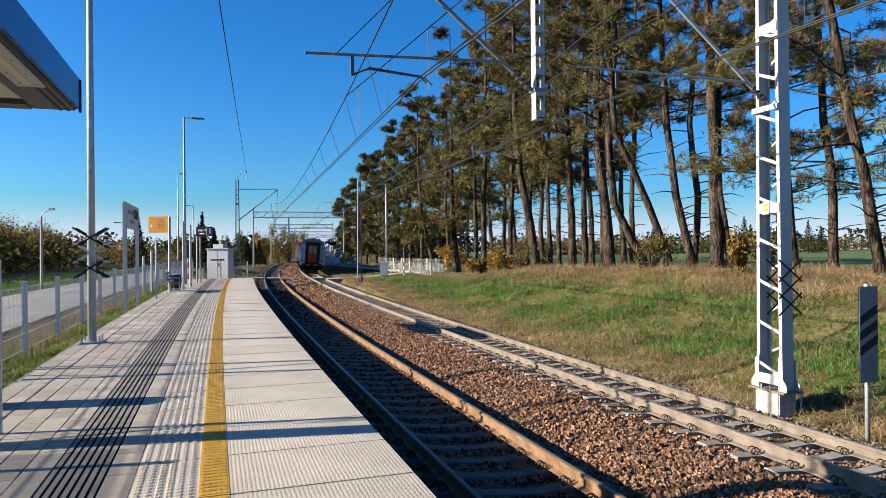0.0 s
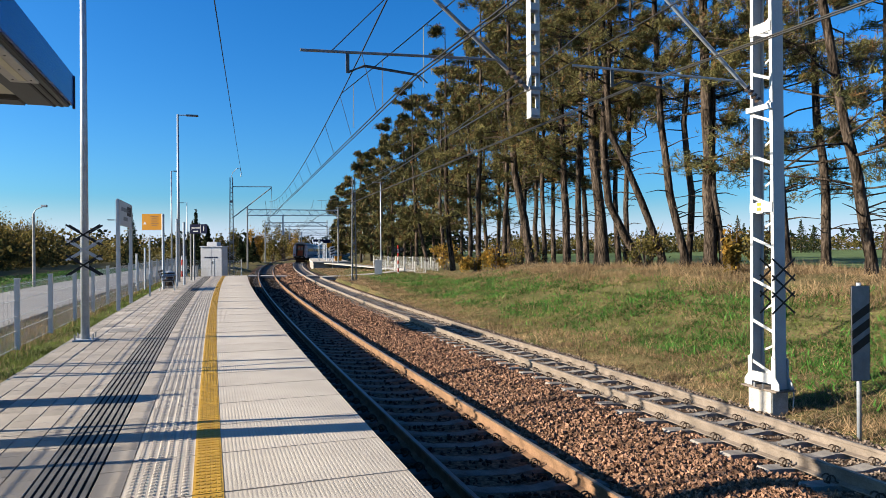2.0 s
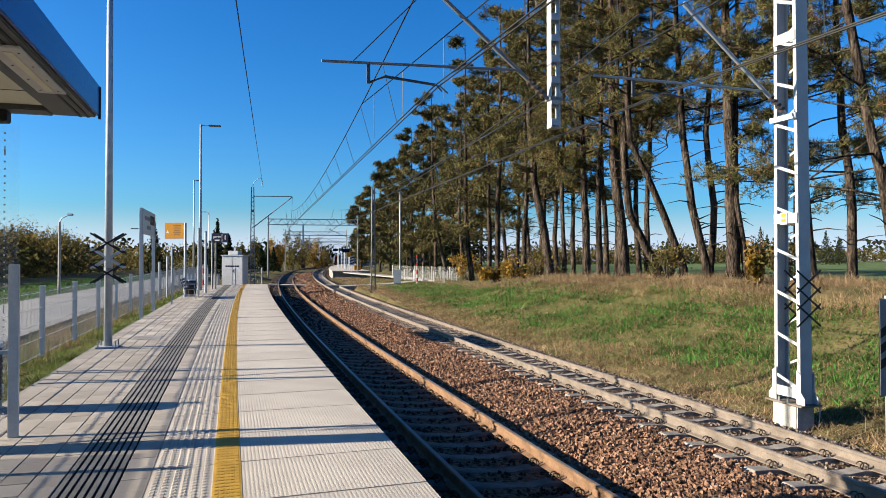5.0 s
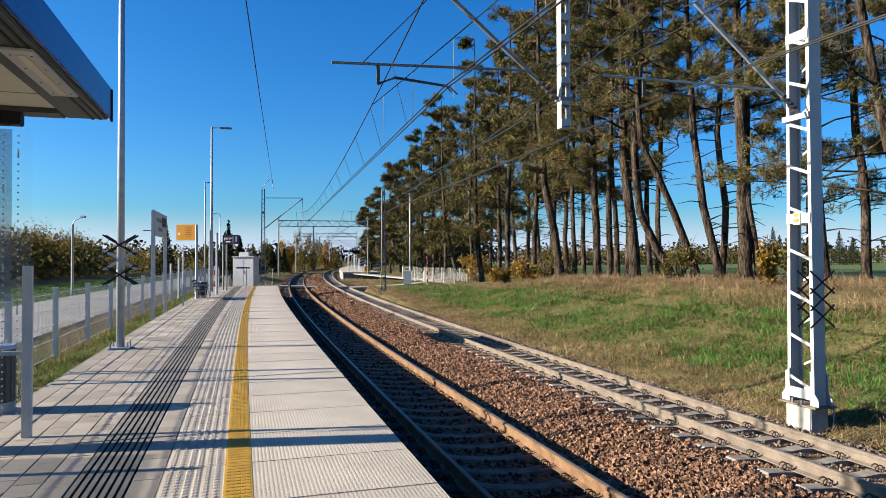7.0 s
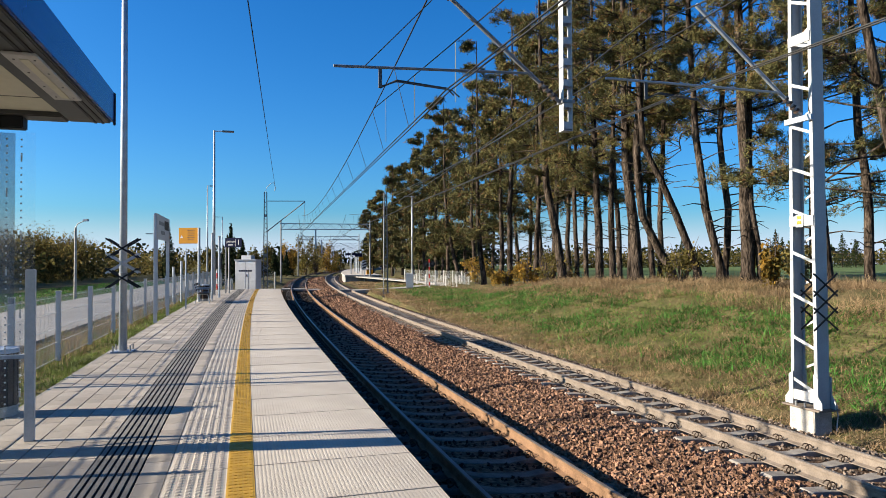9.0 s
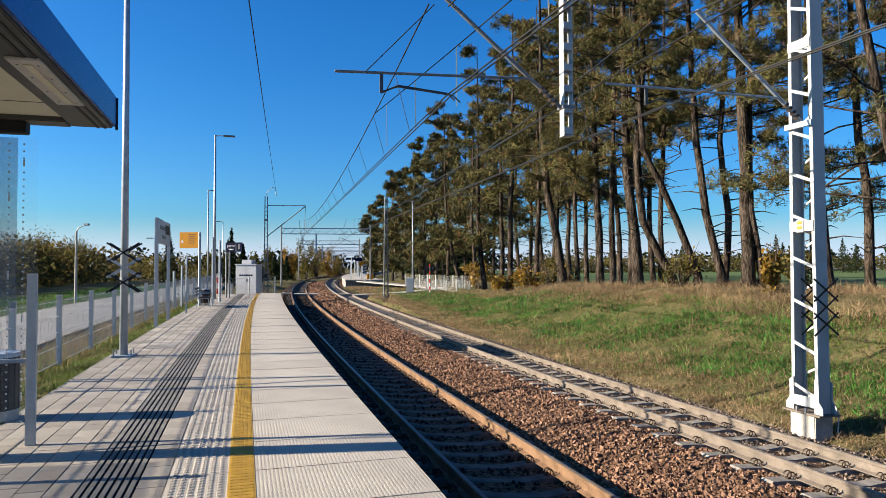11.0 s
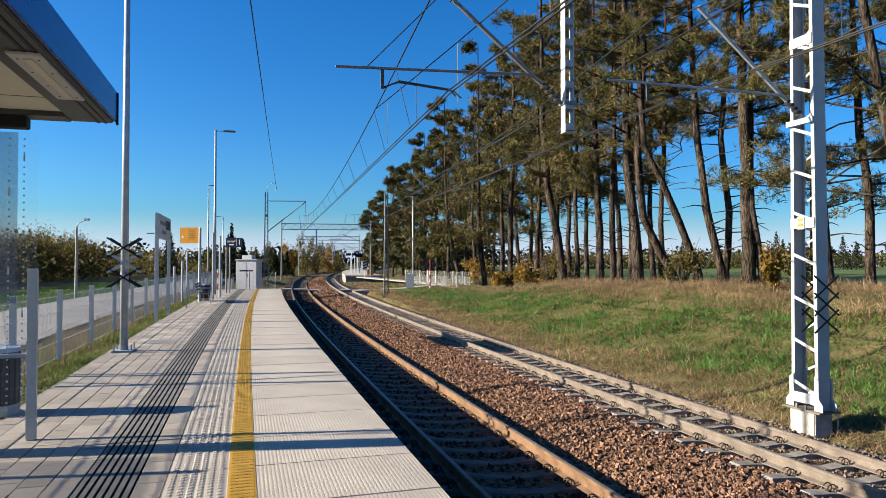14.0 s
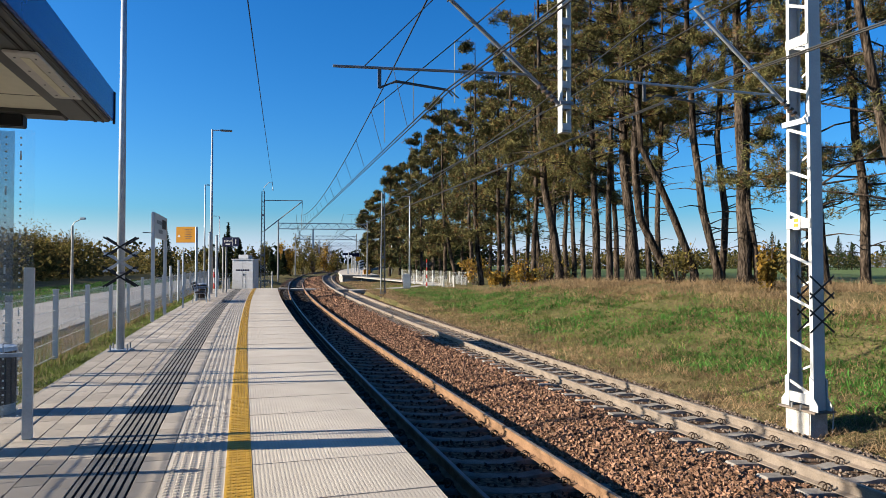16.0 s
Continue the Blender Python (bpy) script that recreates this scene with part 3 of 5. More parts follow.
def lattice_mast(name, label, at, height, w_foot, w_top, material, foundation=0.45, pitch=0.75, group="catenary masts", turned=True):
    """Two channels tied by diagonal lacing, on a base plate over a concrete foundation."""
    mast = thing(name, label, "catenary mast", at, group)
    d = 0.26
    for sx in (-1, 1):
        bm = bmesh.new()
        shape = [(0, -d / 2), (0, d / 2), (-0.07, d / 2), (-0.07, d / 2 - 0.012), (-0.012, d / 2 - 0.012), (-0.012, -d / 2 + 0.012), (-0.07, -d / 2 + 0.012), (-0.07, -d / 2)]
        lo, hi = [[bm.verts.new((sx * (w / 2 + a), b, z)) for a, b in shape] for w, z in ((w_foot, 0.02), (w_top, height))]
        for a in range(8):
            bm.faces.new((lo[a], lo[(a + 1) % 8], hi[(a + 1) % 8], hi[a]))
        bm.faces.new(lo), bm.faces.new(hi)
        part("channel", bm, material, mast)
    z = 0.29
    while z + pitch < height:
        w = w_foot + (w_top - w_foot) * z / height
        part("lacing_bar", flat_bar((-(w / 2 - 0.02), d / 2, z), (w / 2 - 0.02, d / 2, z + 0.26 * pitch), 0.055, 0.012, (0, 1, 0)), material, mast)
        part("lacing_bar", flat_bar((w / 2 - 0.02, -d / 2, z + 0.45 * pitch), (-(w / 2 - 0.02), -d / 2, z + 0.79 * pitch), 0.04, 0.012, (0, 1, 0)), material, mast)
        z += pitch
    for sy in (-1, 1):
        for zz in (0.2, 3.34, 6.64):
            if zz + 0.2 < height:
                w = w_foot + (w_top - w_foot) * zz / height
                part("batten_plate", box(-w / 2 + 0.01, w / 2 - 0.01, sy * d / 2 - 0.012 + sy * 0.008, sy * d / 2 + 0.012 + sy * 0.008, zz - 0.09, zz + 0.09), material, mast)
    part("base_plate", box(-w_foot / 2 - 0.12, w_foot / 2 + 0.12, -0.24, 0.24, -0.012, 0.018, 0.004), M_RUST_GREY, mast)
    for sx in (-1, 1):
        bm = bmesh.new()
        for sy in (-1, 1):
            v = [bm.verts.new((sx * (w_foot / 2 + a), sy * (d / 2 + 0.014), b)) for a, b in ((-0.07, 0.02), (0.11, 0.02), (0.11, 0.13), (0.025, 0.24), (0.025, 0.55), (-0.07, 0.62))]
            f = bm.faces.new(v)
            r = bmesh.ops.extrude_face_region(bm, geom=[f])
            bmesh.ops.translate(bm, vec=(0, sy * 0.014, 0), verts=[e for e in r["geom"] if isinstance(e, bmesh.types.BMVert)])
        part("gusset", bm, material, mast)
        for sy in (-1, 1):
            part("anchor_bolt", rod((sx * 0.1, sy * 0.22, 0.0), (sx * 0.1, sy * 0.22, 0.1), 0.022, sides=6), M_GALV_DARK, mast)
    for piece in mast.children if turned else ():
        piece.matrix_basis = Matrix.Rotation(math.pi / 2, 4, "Z")
    if foundation:
        part("foundation", box(-0.2, 0.2, -w_foot / 2 + 0.02, w_foot / 2 - 0.02, -foundation, -0.014, 0.015), M_FOUND, mast, "pale concrete foundation block")
    return mast


def cantilever(parent, root, reach, z_tube, drop, material=M_GALV_DARK, lean=0.0):
    """A slanted stay and a level tube with insulators, and a bent steady arm that holds the contact wire.
    root: the mast's face; reach: metres along x to the tube's end; the tube is at z_tube."""
    g = 1 if reach > 0 else -1
    x0 = root[0]
    low = (x0, root[1], drop)
    tip = (x0 + reach, root[1], z_tube)
    stay_top = (x0 + g * 2.2, root[1], drop + 2.2 * 0.81)
    part("stay_tube", tube([low, stay_top], 0.035, 8), material, parent)
    for t in (0.05, 0.085, 0.12, 0.155):
        p, q = Vector(low), Vector(stay_top)
        c = p.lerp(q, t)
        u = (q - p).normalized() * 0.02
        part("insulator_disc", rod(c - u, c + u, 0.065, 0.045, 10), M_BROWN, parent)
    mid = Vector(low).lerp(Vector(stay_top), (z_tube - drop) / (stay_top[2] - drop))
    part("level_tube", tube([(mid.x, root[1], z_tube + lean * 0.5), (tip[0], tip[1], z_tube - lean)], 0.022, 8), material, parent)
    z_tube -= lean * 0.7
    hx = tip[0] - g * abs(reach) * 0.19
    part("drop_bracket", flat_bar((hx, root[1], z_tube), (hx, root[1], z_tube - 0.3), 0.05, 0.03), M_ALU, parent)
    part("steady_arm", tube([(hx, root[1], z_tube - 0.3), (hx - g * 0.25, root[1], z_tube - 0.17), (hx - g * 1.05, root[1] + 0.03, z_tube - 0.23), (hx - g * 1.15, root[1] + 0.03, z_tube - 0.33)], 0.014, 6), M_ALU, parent)
    part("steady_arm", tube([(hx, root[1], z_tube - 0.28), (hx - g * 0.25, root[1], z_tube - 0.19), (hx - g * 1.1, root[1] - 0.04, z_tube - 0.27), (hx - g * 1.22, root[1] - 0.04, z_tube - 0.37)], 0.011, 6), M_ALU, parent)
    return hx


S_A, N_MAST = 10.65, 6.565
mast = lattice_mast("catenary_mast", "white-painted steel lattice catenary mast on a concrete block", stand(S_A, N_MAST, -0.83), 10.5, 0.60, 0.46, M_WHITE, 0.5, 0.768)
anti_climb(mast, 0.14, 1.6, M_BLACK, M_BLACK, -0.23)
part("number_plate", box(-0.165, -0.155, -0.06, 0.10, 3.23, 3.45), M_SIGN_WHITE, mast, "small plate with worn yellow figures")
for zz in (3.28, 3.37):
    part("plate_marking", box(-0.171, -0.166, -0.03, 0.07, zz, zz + 0.06), M_YELLOW, mast)
part("earth_cable", tube([(0.2, -0.2, 0.1), (0.33, -0.26, 0.05), (0.3, -0.3, -0.12), (0.27, -0.3, -0.4)], 0.012, 6), M_SIGN_WHITE, mast)
cantilever(mast, (-0.16, -0.05), -3.95, 5.62, 5.23, M_GALV)
part("bracket", box(-0.2, -0.14, -0.30, 0.30, 5.12, 5.22), M_GALV, mast)
for sy in (-0.22, 0.22):
    part("cross_arm_chord", flat_bar((0.2, sy, 9.4), (-5.2, sy, 9.55), 0.12, 0.05), M_WHITE, mast)
    part("cross_arm_chord", flat_bar((0.2, sy, 10.2), (-5.2, sy, 9.85), 0.12, 0.05), M_WHITE, mast)

# the hanging post between the tracks, on the mast's long arm
post = thing("drop_post", "white slotted steel post hanging between the tracks", "catenary post", stand(S_A, 1.76, 0.0), "catenary masts")
bm = bmesh.new()
for sx in (-1, 1):
    flat_bar((sx * 0.075, 0, 3.90), (sx * 0.075, 0, 9.0), 0.15, 0.012, (1, 0, 0), bm)
part("channel", bm, M_WHITE, post)
z = 3.92
while z < 9.0:
    for sy in (-0.075, 0.075):
        part("batten_plate", box(-0.08, 0.08, sy - 0.006, sy + 0.006, z, z + 0.11), M_WHITE, post)
    z += 0.34
part("end_cap", box(-0.085, 0.085, -0.085, 0.085, 3.885, 3.898), M_WHITE, post)
part("clamp", box(-0.11, 0.11, -0.10, 0.10, 4.33, 4.38), M_GALV_DARK, post)
cantilever(post, (-0.10, 0.0), -3.62, 4.74, 4.35, M_GALV_DARK, 0.085)


# the line's other supports
def small_mast(s, n, reach, label, z_foot=-0.9, height=8.6):
    m = lattice_mast("catenary_mast", label, stand(s, n, z_foot), height, 0.42, 0.26, M_GALV_DARK, 0.3, 0.7, turned=False)
    if reach:
        part("level_tube", tube([(0.1, 0, 7.85), (reach, 0, 7.9)], 0.035, 6), M_GALV_DARK, m)
        part("stay_tube", tube([(0.1, 0, 5.3), (reach, 0, 7.85)], 0.045, 6), M_GALV_DARK, m)
        part("steady_arm", tube([(reach, 0, 7.8), (reach - 0.1, 0, 5.6), (reach - 0.9, 0, 5.45)], 0.02, 6), M_GALV_DARK, m)
    return m


near_mast = small_mast(58.0, -2.9, 3.2, "grey lattice mast with a bracket over the track")
part("guard_loop", tube([(0, 0, 8.6), (0.1, 0, 9.0), (0.45, 0, 9.35), (0.7, 0, 9.4), (0.78, 0, 9.0), (0.72, 0, 8.7)], 0.03, 6), M_GALV, near_mast)
anti_climb(near_mast, 0.15, 2.0, M_BLACK, M_WHITE)
small_mast(56.5, 6.9, 0, "slim grey lattice mast beside the crossing path", -1.05, 8.8)


def gantry(s, z0=6.6):
    g = thing("catenary_gantry", "grey steel lattice gantry spanning both tracks", "catenary gantry", stand(s, 0, -0.9), "catenary gantries")
    for n in (-2.8, 9.8):
        part("leg", rod((n, 0, 0), (n, 0, z0 + 2.2), 0.12, 0.09, 8), M_GALV_DARK, g)
    for dz in (0, 0.8):
        for y in (-0.25, 0.25):
            part("chord", flat_bar((-2.9, y, z0 + 0.9 + dz), (9.9, y, z0 + 0.9 + dz), 0.09, 0.09), M_GALV, g)
    for i in range(20):
        a = -2.8 + i * 0.63
        bm = bmesh.new()
        for y in (-0.25, 0.25):
            flat_bar((a, y, z0 + 0.9 + (i % 2) * 0.8), (a + 0.63, y, z0 + 0.9 + ((i + 1) % 2) * 0.8), 0.05, 0.05, bm=bm)
        part("lacing", bm, M_GALV, g)
    part("drop_post", box(1.95, 2.15, -0.1, 0.1, z0 - 1.9, z0 + 0.9), M_GALV, g)
    for x0, reach in ((2.0, -2.8), (9.7, -5.7)):
        part("stay_tube", tube([(x0, 0, z0 - 1.4), (x0 + reach * 0.7, 0, z0 + 0.3)], 0.04, 6), M_GALV_DARK, g)
        part("level_tube", tube([(x0, 0, z0 - 0.6), (x0 + reach, 0, z0 - 0.5)], 0.03, 6), M_GALV_DARK, g)
    return g


for s in (98.0, 143.0, 192.0, 238.0):
    gantry(s)


# ---- overhead wires ----
def overhead(n, supports, label, contact=4.47, high=1.38, low=0.45):
    """Contact wires, a sagging carrier and droppers, from support to support along the curve."""
    line = thing("overhead_line", label, "overhead line")
    for (s0, k0), (s1, k1) in zip(supports, supports[1:]):
        p, q = spot(s0, n + k0, contact - 0.05), spot(s1, n + k1, contact - 0.05)
        side = (q - p).cross(Vector((0, 0, 1))).normalized() * 0.035
        for sg in (-1, 1):
            part("contact_wire", tube([p + side * sg, q + side * sg], 0.012, 5), M_WIRE, line)
        span, hang = 16, []
        for i in range(span + 1):
            t = i / span
            sag = 4 * t * (1 - t)
            hang.append(p.lerp(q, t) - side * 9 * (1 - t) + Vector((0, 0, high * (1 - sag) + low * sag)))
        part("carrier_wire", tube(hang, 0.013, 5), M_WIRE, line)
        for i in range(1, span):
            part("dropper", tube([hang[i], p.lerp(q, i / span)], 0.006, 4), M_WIRE, line)
    return line


overhead(0.0, [(-42, 0.1), (S_A, -0.22), (58.0, 0.1), (98, 0.2), (143, -0.2), (192, 0.2), (238, 0)], "contact and carrier wires over the platform track")
overhead(FAR_N, [(-42, -0.1), (S_A, -0.55), (58.0, -0.2), (98, 0.2), (143, -0.2), (192, 0.2), (238, 0)], "contact and carrier wires over the second track", 4.6)
feeder = thing("feeder_line", "dark feeder wires strung along the masts", "overhead line")
tip = spot(S_A, 2.42, 4.82)
for a, b, dip in (((-1.7, 5.0, 5.51), (-14.1, 56.5, 7.9), 0.12), (tuple(tip), (-4.9, 54.0, 7.15), 0.3), ((3.7, 4.0, 4.5), tuple(tip), 0.02), ((2.2, 14.0, 5.0), (-4.7, 54.0, 6.9), 0.2),
                  ((-1.58, 15.57, 5.405), tuple(spot(8.5, 0.45, 5.55)), 0.02)):
    a, b = Vector(a), Vector(b)
    part("wire", tube([a.lerp(b, t / 16) - Vector((0, 0, dip * 4 * (t / 16) * (1 - t / 16))) for t in range(17)], 0.010, 5), M_WIRE, feeder)


stitch = [Vector((-1.58, 15.57, 5.405)), spot(8.5, 0.45, 5.55)]
for t in (0.12, 0.36, 0.62):
    top = stitch[0].lerp(stitch[1], t)
    part("dropper", tube([top, (top.x, top.y, 4.45)], 0.006, 4), M_WIRE, feeder)
part("stay_wire", tube([spot(S_A, -1.50, 4.69), spot(S_A, -0.45, 5.80)], 0.008, 5), M_WIRE, feeder)


# ---- lamps ----
def lamp_post(x, y, z, height, r, arm, label, guard=False, sides=14):
    lamp = thing("street_lamp", label, "lamp", beside(x, y, z), "platform lamps")
    part("pole", rod((0, 0, 0), (0, 0, height), r, r * 0.6, sides), M_GALV, lamp, smooth=True)
    if guard:
        part("base_plate", box(-0.2, 0.2, -0.2, 0.2, 0.002, 0.03, 0.004), M_GALV, lamp)
        for sx in (-1, 1):
            for sy in (-1, 1):
                part("anchor_bolt", rod((sx * 0.16, sy * 0.16, 0.02), (sx * 0.16, sy * 0.16, 0.14), 0.018, sides=6), M_GALV_DARK, lamp)
        anti_climb(lamp, 0.16, 1.5, M_BLACK, M_WHITE)
        part("door_band", rod((0, 0, 1.55), (0, 0, 1.6), r * 1.06, sides=sides), M_GALV_DARK, lamp)
    part("arm", rod((0, 0, height - 0.05), (arm * 0.45, 0, height - 0.03), 0.03, sides=6), M_GALV, lamp)
    part("lantern", box(min(arm * 0.4, arm), max(arm * 0.4, arm), -0.14, 0.14, height - 0.08, height + 0.0, 0.02), M_GALV_DARK, lamp, "flat grey lantern head")
    return lamp


lamp_post(-6.49, 13.6, 0.0, 9.6, 0.080, 1.1, "tall galvanised lamp post bolted to the platform", True)
lamp_post(-13.18, 38.5, 0.0, 9.5, 0.092, 1.1, "tall galvanised lamp post near the platform bench")
lamp_post(-22.9, 65.0, -0.6, 10.0, 0.09, 0.5, "slim grey lamp post beyond the road fence", sides=8)
lamp_post(-34.0, 103.0, -0.6, 9.6, 0.09, -1.1, "grey lamp post far along the road", sides=8)
lamp_post(-26.5, 62.0, -0.6, 5.2, 0.08, -1.0, "grey lamp post at the road", sides=8)
lamp_post(-3.4, 75.0, -0.6, 9.9, 0.09, -0.9, "tall grey lamp post beside the fenced path", sides=8)
lamp_post(-9.0, 125.0, -0.2, 9.6, 0.09, -1.0, "grey lamp post on the farther platform", sides=8)
old = thing("street_lamp", "old concrete street lamp with a short bent arm", "lamp", pose(-24.2, 44.0, -0.5))
part("pole", rod((0, 0, 0), (0, 0, 4.7), 0.10, 0.07, 8), M_FOUND, old)
part("arm", tube([(0, 0, 4.7), (0.15, 0, 4.95), (0.6, 0, 5.15)], 0.03, 6), M_GALV_DARK, old)
part("lantern", box(0.5, 0.85, -0.1, 0.1, 5.1, 5.25, 0.03), M_GALV, old)


# ---- platform signs ----
def bars(parent, x0, x1, y, rows, material, h=0.05):
    for z, a, b in rows:
        part("text_bar", box(x0 + (x1 - x0) * a, x0 + (x1 - x0) * b, y - 0.004, y, z, z + h), material, parent)


def words(text, size, parent, at, material, name="lettering"):
    cu = bpy.data.curves.new(name, "FONT")
    cu.body, cu.size, cu.extrude, cu.align_x, cu.align_y = text, size, 0.003, "CENTER", "CENTER"
    tmp = bpy.data.objects.new("tmp", cu)
    scene.collection.objects.link(tmp)
    me = bpy.data.meshes.new_from_object(tmp)
    bpy.data.objects.remove(tmp)
    return shell(name, material, me, parent, at=at)


# station name board on two posts, edge-on to the line
a, b = Vector((-8.66, 20.16, 0)), Vector((-9.46, 23.0, 0))
turn = math.degrees(math.atan2(b.y - a.y, b.x - a.x))
board = thing("station_sign", "white station sign on two galvanised posts", "sign", Matrix.Translation(a) @ pose(0, 0, 0, 0, 0, turn))
L = (b - a).length
for x in (0.0, L):
    part("post", box(x - 0.05, x + 0.05, -0.05, 0.05, 0, 3.3, 0.01), M_PALE, board)
part("panel", box(-0.06, L + 0.06, -0.03, 0.03, 2.55, 3.32, 0.008), M_SIGN_WHITE, board)
bars(board, 0.3, L - 0.3, -0.031, ((3.0, 0.1, 0.9), (2.72, 0.3, 0.7)), M_GALV_DARK, 0.12)
# Brown patch painted in for a reflection on the board's upper half.
part("panel_field", box(L * 0.62, L * 0.98, -0.035, -0.031, 2.9, 3.2), M_BROWN, board)

sign = thing("warning_sign", "yellow information sign with a warning triangle and dark text lines", "sign", pose(-12.35, 31.3, 0.0, 0, 0, -11))
part("post", rod((1.03, 0, 0), (1.03, 0, 3.45), 0.06, sides=8), M_GALV, sign)
part("panel", box(0.0, 1.0, -0.03, 0.0, 2.72, 3.46, 0.01), M_SIGN_YELLOW, sign)
bars(sign, 0.3, 0.95, -0.031, [(3.33 - i * 0.085, 0.2 + 0.08 * (i % 2), 0.8 - 0.08 * (i % 2)) for i in range(6)], M_RUST, 0.028)
bm = bmesh.new()
f = bm.faces.new([bm.verts.new(p) for p in ((0.07, -0.034, 2.98), (0.23, -0.034, 2.98), (0.15, -0.034, 3.12))])
bmesh.ops.translate(bm, vec=(0, 0.003, 0), verts=[e for e in bmesh.ops.extrude_face_region(bm, geom=[f])["geom"] if isinstance(e, bmesh.types.BMVert)])
part("triangle", bm, M_SIGN_WHITE, sign)
for k, (x, y, h, r) in enumerate(((-10.16, 26.45, 2.25, 0.03), (-11.55, 33.5, 3.3, 0.05), (-11.7, 35.0, 3.2, 0.06), (-12.9, 33.0, 2.2, 0.05), (-14.5, 36.0, 1.9, 0.06))):
    stake = thing("sign_post", "bare slim grey metal post on the platform", "post", beside(x, y, 0.0 if k < 3 else -0.3), "bare posts")
    part("pole", rod((0, 0, 0), (0, 0, h), r, sides=8), M_GALV, stake)
    part("cap", rod((0, 0, h), (0, 0, h + 0.02), r * 1.15, sides=8), M_GALV_DARK, stake)

peron = thing("platform_sign", "navy platform sign reading peron 1 on two posts", "sign", pose(-13.0, 40.0, 0.0, 0, 0, -12))
for x in (0.0, 0.22):
    part("post", rod((x, 0.03, 0), (x, 0.03, 3.25), 0.05, sides=8), M_GALV_DARK, peron)
part("panel", box(-0.02, 1.08, -0.04, 0.0, 2.75, 3.3, 0.01), M_SIGN_NAVY, peron)
words("peron", 0.22, peron, pose(0.36, -0.043, 3.1, 90), M_SIGN_WHITE)
words("1", 0.44, peron, pose(0.87, -0.045, 3.03, 90), M_SIGN_WHITE)
part("divider", box(0.66, 0.68, -0.046, -0.04, 2.8, 3.24), M_SIGN_WHITE, peron)
part("text_bar", box(0.2, 0.5, -0.044, -0.04, 2.86, 2.92), M_SIGN_WHITE, peron)

# equipment cabinet with a dark wordmark drawn as bars
cab = thing("equipment_cabinet", "pale grey equipment cabinet with a dark blue mark", "cabinet", pose(-15.9, 51.5, -0.35, 0, 0, -5))
part("body", box(-0.1, 1.55, 0, 1.2, 0.1, 2.35, 0.03), M_CAB, cab)
part("plinth", box(-0.02, 1.5, 0.05, 1.15, -0.3, 0.1), M_FOUND, cab)
part("roof_cap", box(-0.16, 1.61, -0.06, 1.26, 2.35, 2.43, 0.015), M_CAB, cab)
part("roof_unit", box(0.3, 1.1, 0.2, 1.0, 2.43, 2.75, 0.03), M_CAB, cab, "grey ventilation unit")
part("door_seam", box(0.715, 0.73, -0.006, 0.0, 0.15, 2.3), M_GALV_DARK, cab)
part("door_handle", box(0.78, 0.82, -0.04, 0.0, 1.1, 1.3, 0.008), M_BLACK, cab)
for i in range(6):
    part("mark_bar", box(0.2 + i * 0.18, 0.33 + i * 0.18, -0.008, 0.0, 1.5, 1.62), M_SIGN_NAVY, cab)
box_small = thing("control_box", "small grey control box beside the equipment cabinet", "cabinet", pose(-16.5, 50.6, -0.3))
part("body", box(0, 0.5, 0, 0.4, 0, 0.9, 0.02), M_PALE, box_small)
part("roof_cap", box(-0.03, 0.53, -0.03, 0.43, 0.9, 0.94, 0.01), M_GALV_DARK, box_small)


# ---- bench and bin ----
bench = thing("bench", "grey metal bench with dark slatted seat on the platform", "bench", beside(-10.9, 30.6, 0.0))
for y in (-0.75, 0.75):
    bm = tube([(0.28, y, 0.0), (0.2, y, 0.42), (-0.22, y, 0.42), (-0.34, y, 0.0)], 0.028, 6)
    tube([(-0.2, y, 0.42), (-0.34, y, 0.9)], 0.028, 6, bm=bm)
    part("leg", bm, M_GALV, bench)
    part("armrest", tube([(-0.28, y, 0.66), (0.24, y, 0.64), (0.2, y, 0.42)], 0.025, 6), M_GALV, bench)
for i in range(5):
    part("seat_slat", box(-0.2 + i * 0.09, -0.13 + i * 0.09, -0.95, 0.95, 0.445, 0.475, 0.006), M_BROWN, bench)
for i in range(3):
    part("back_slat", box(-0.285 - i * 0.035, -0.26 - i * 0.035, -0.95, 0.95, 0.56 + i * 0.12, 0.65 + i * 0.12, 0.006), M_BROWN, bench)


def litter_bin(at, label):
    b = thing("litter_bin", label, "bin", at, "litter bins")
    for i in range(18):
        a = i * 2 * math.pi / 18
        m = Matrix.Rotation(a, 4, "Z")
        bm = box(0.205, 0.225, -0.03, 0.03, 0.12, 0.74, 0.004)
        bmesh.ops.transform(bm, matrix=m, verts=bm.verts)
        part("slat", bm, M_BROWN, b)
    part("liner", rod((0, 0, 0.1), (0, 0, 0.72), 0.2, sides=18), M_BLACK, b)
    part("rim", rod((0, 0, 0.74), (0, 0, 0.79), 0.235, 0.225, 18), M_GALV, b, "grey metal rim")
    part("foot", rod((0, 0, 0), (0, 0, 0.12), 0.22, sides=18), M_FOUND, b, "pale concrete foot")
    return b


litter_bin(pose(-5.28, 7.95, 0.0), "round bin with dark brown slats beside the shelter glass")
litter_bin(pose(-11.35, 31.9, 0.0), "round bin with dark brown slats beside the bench")

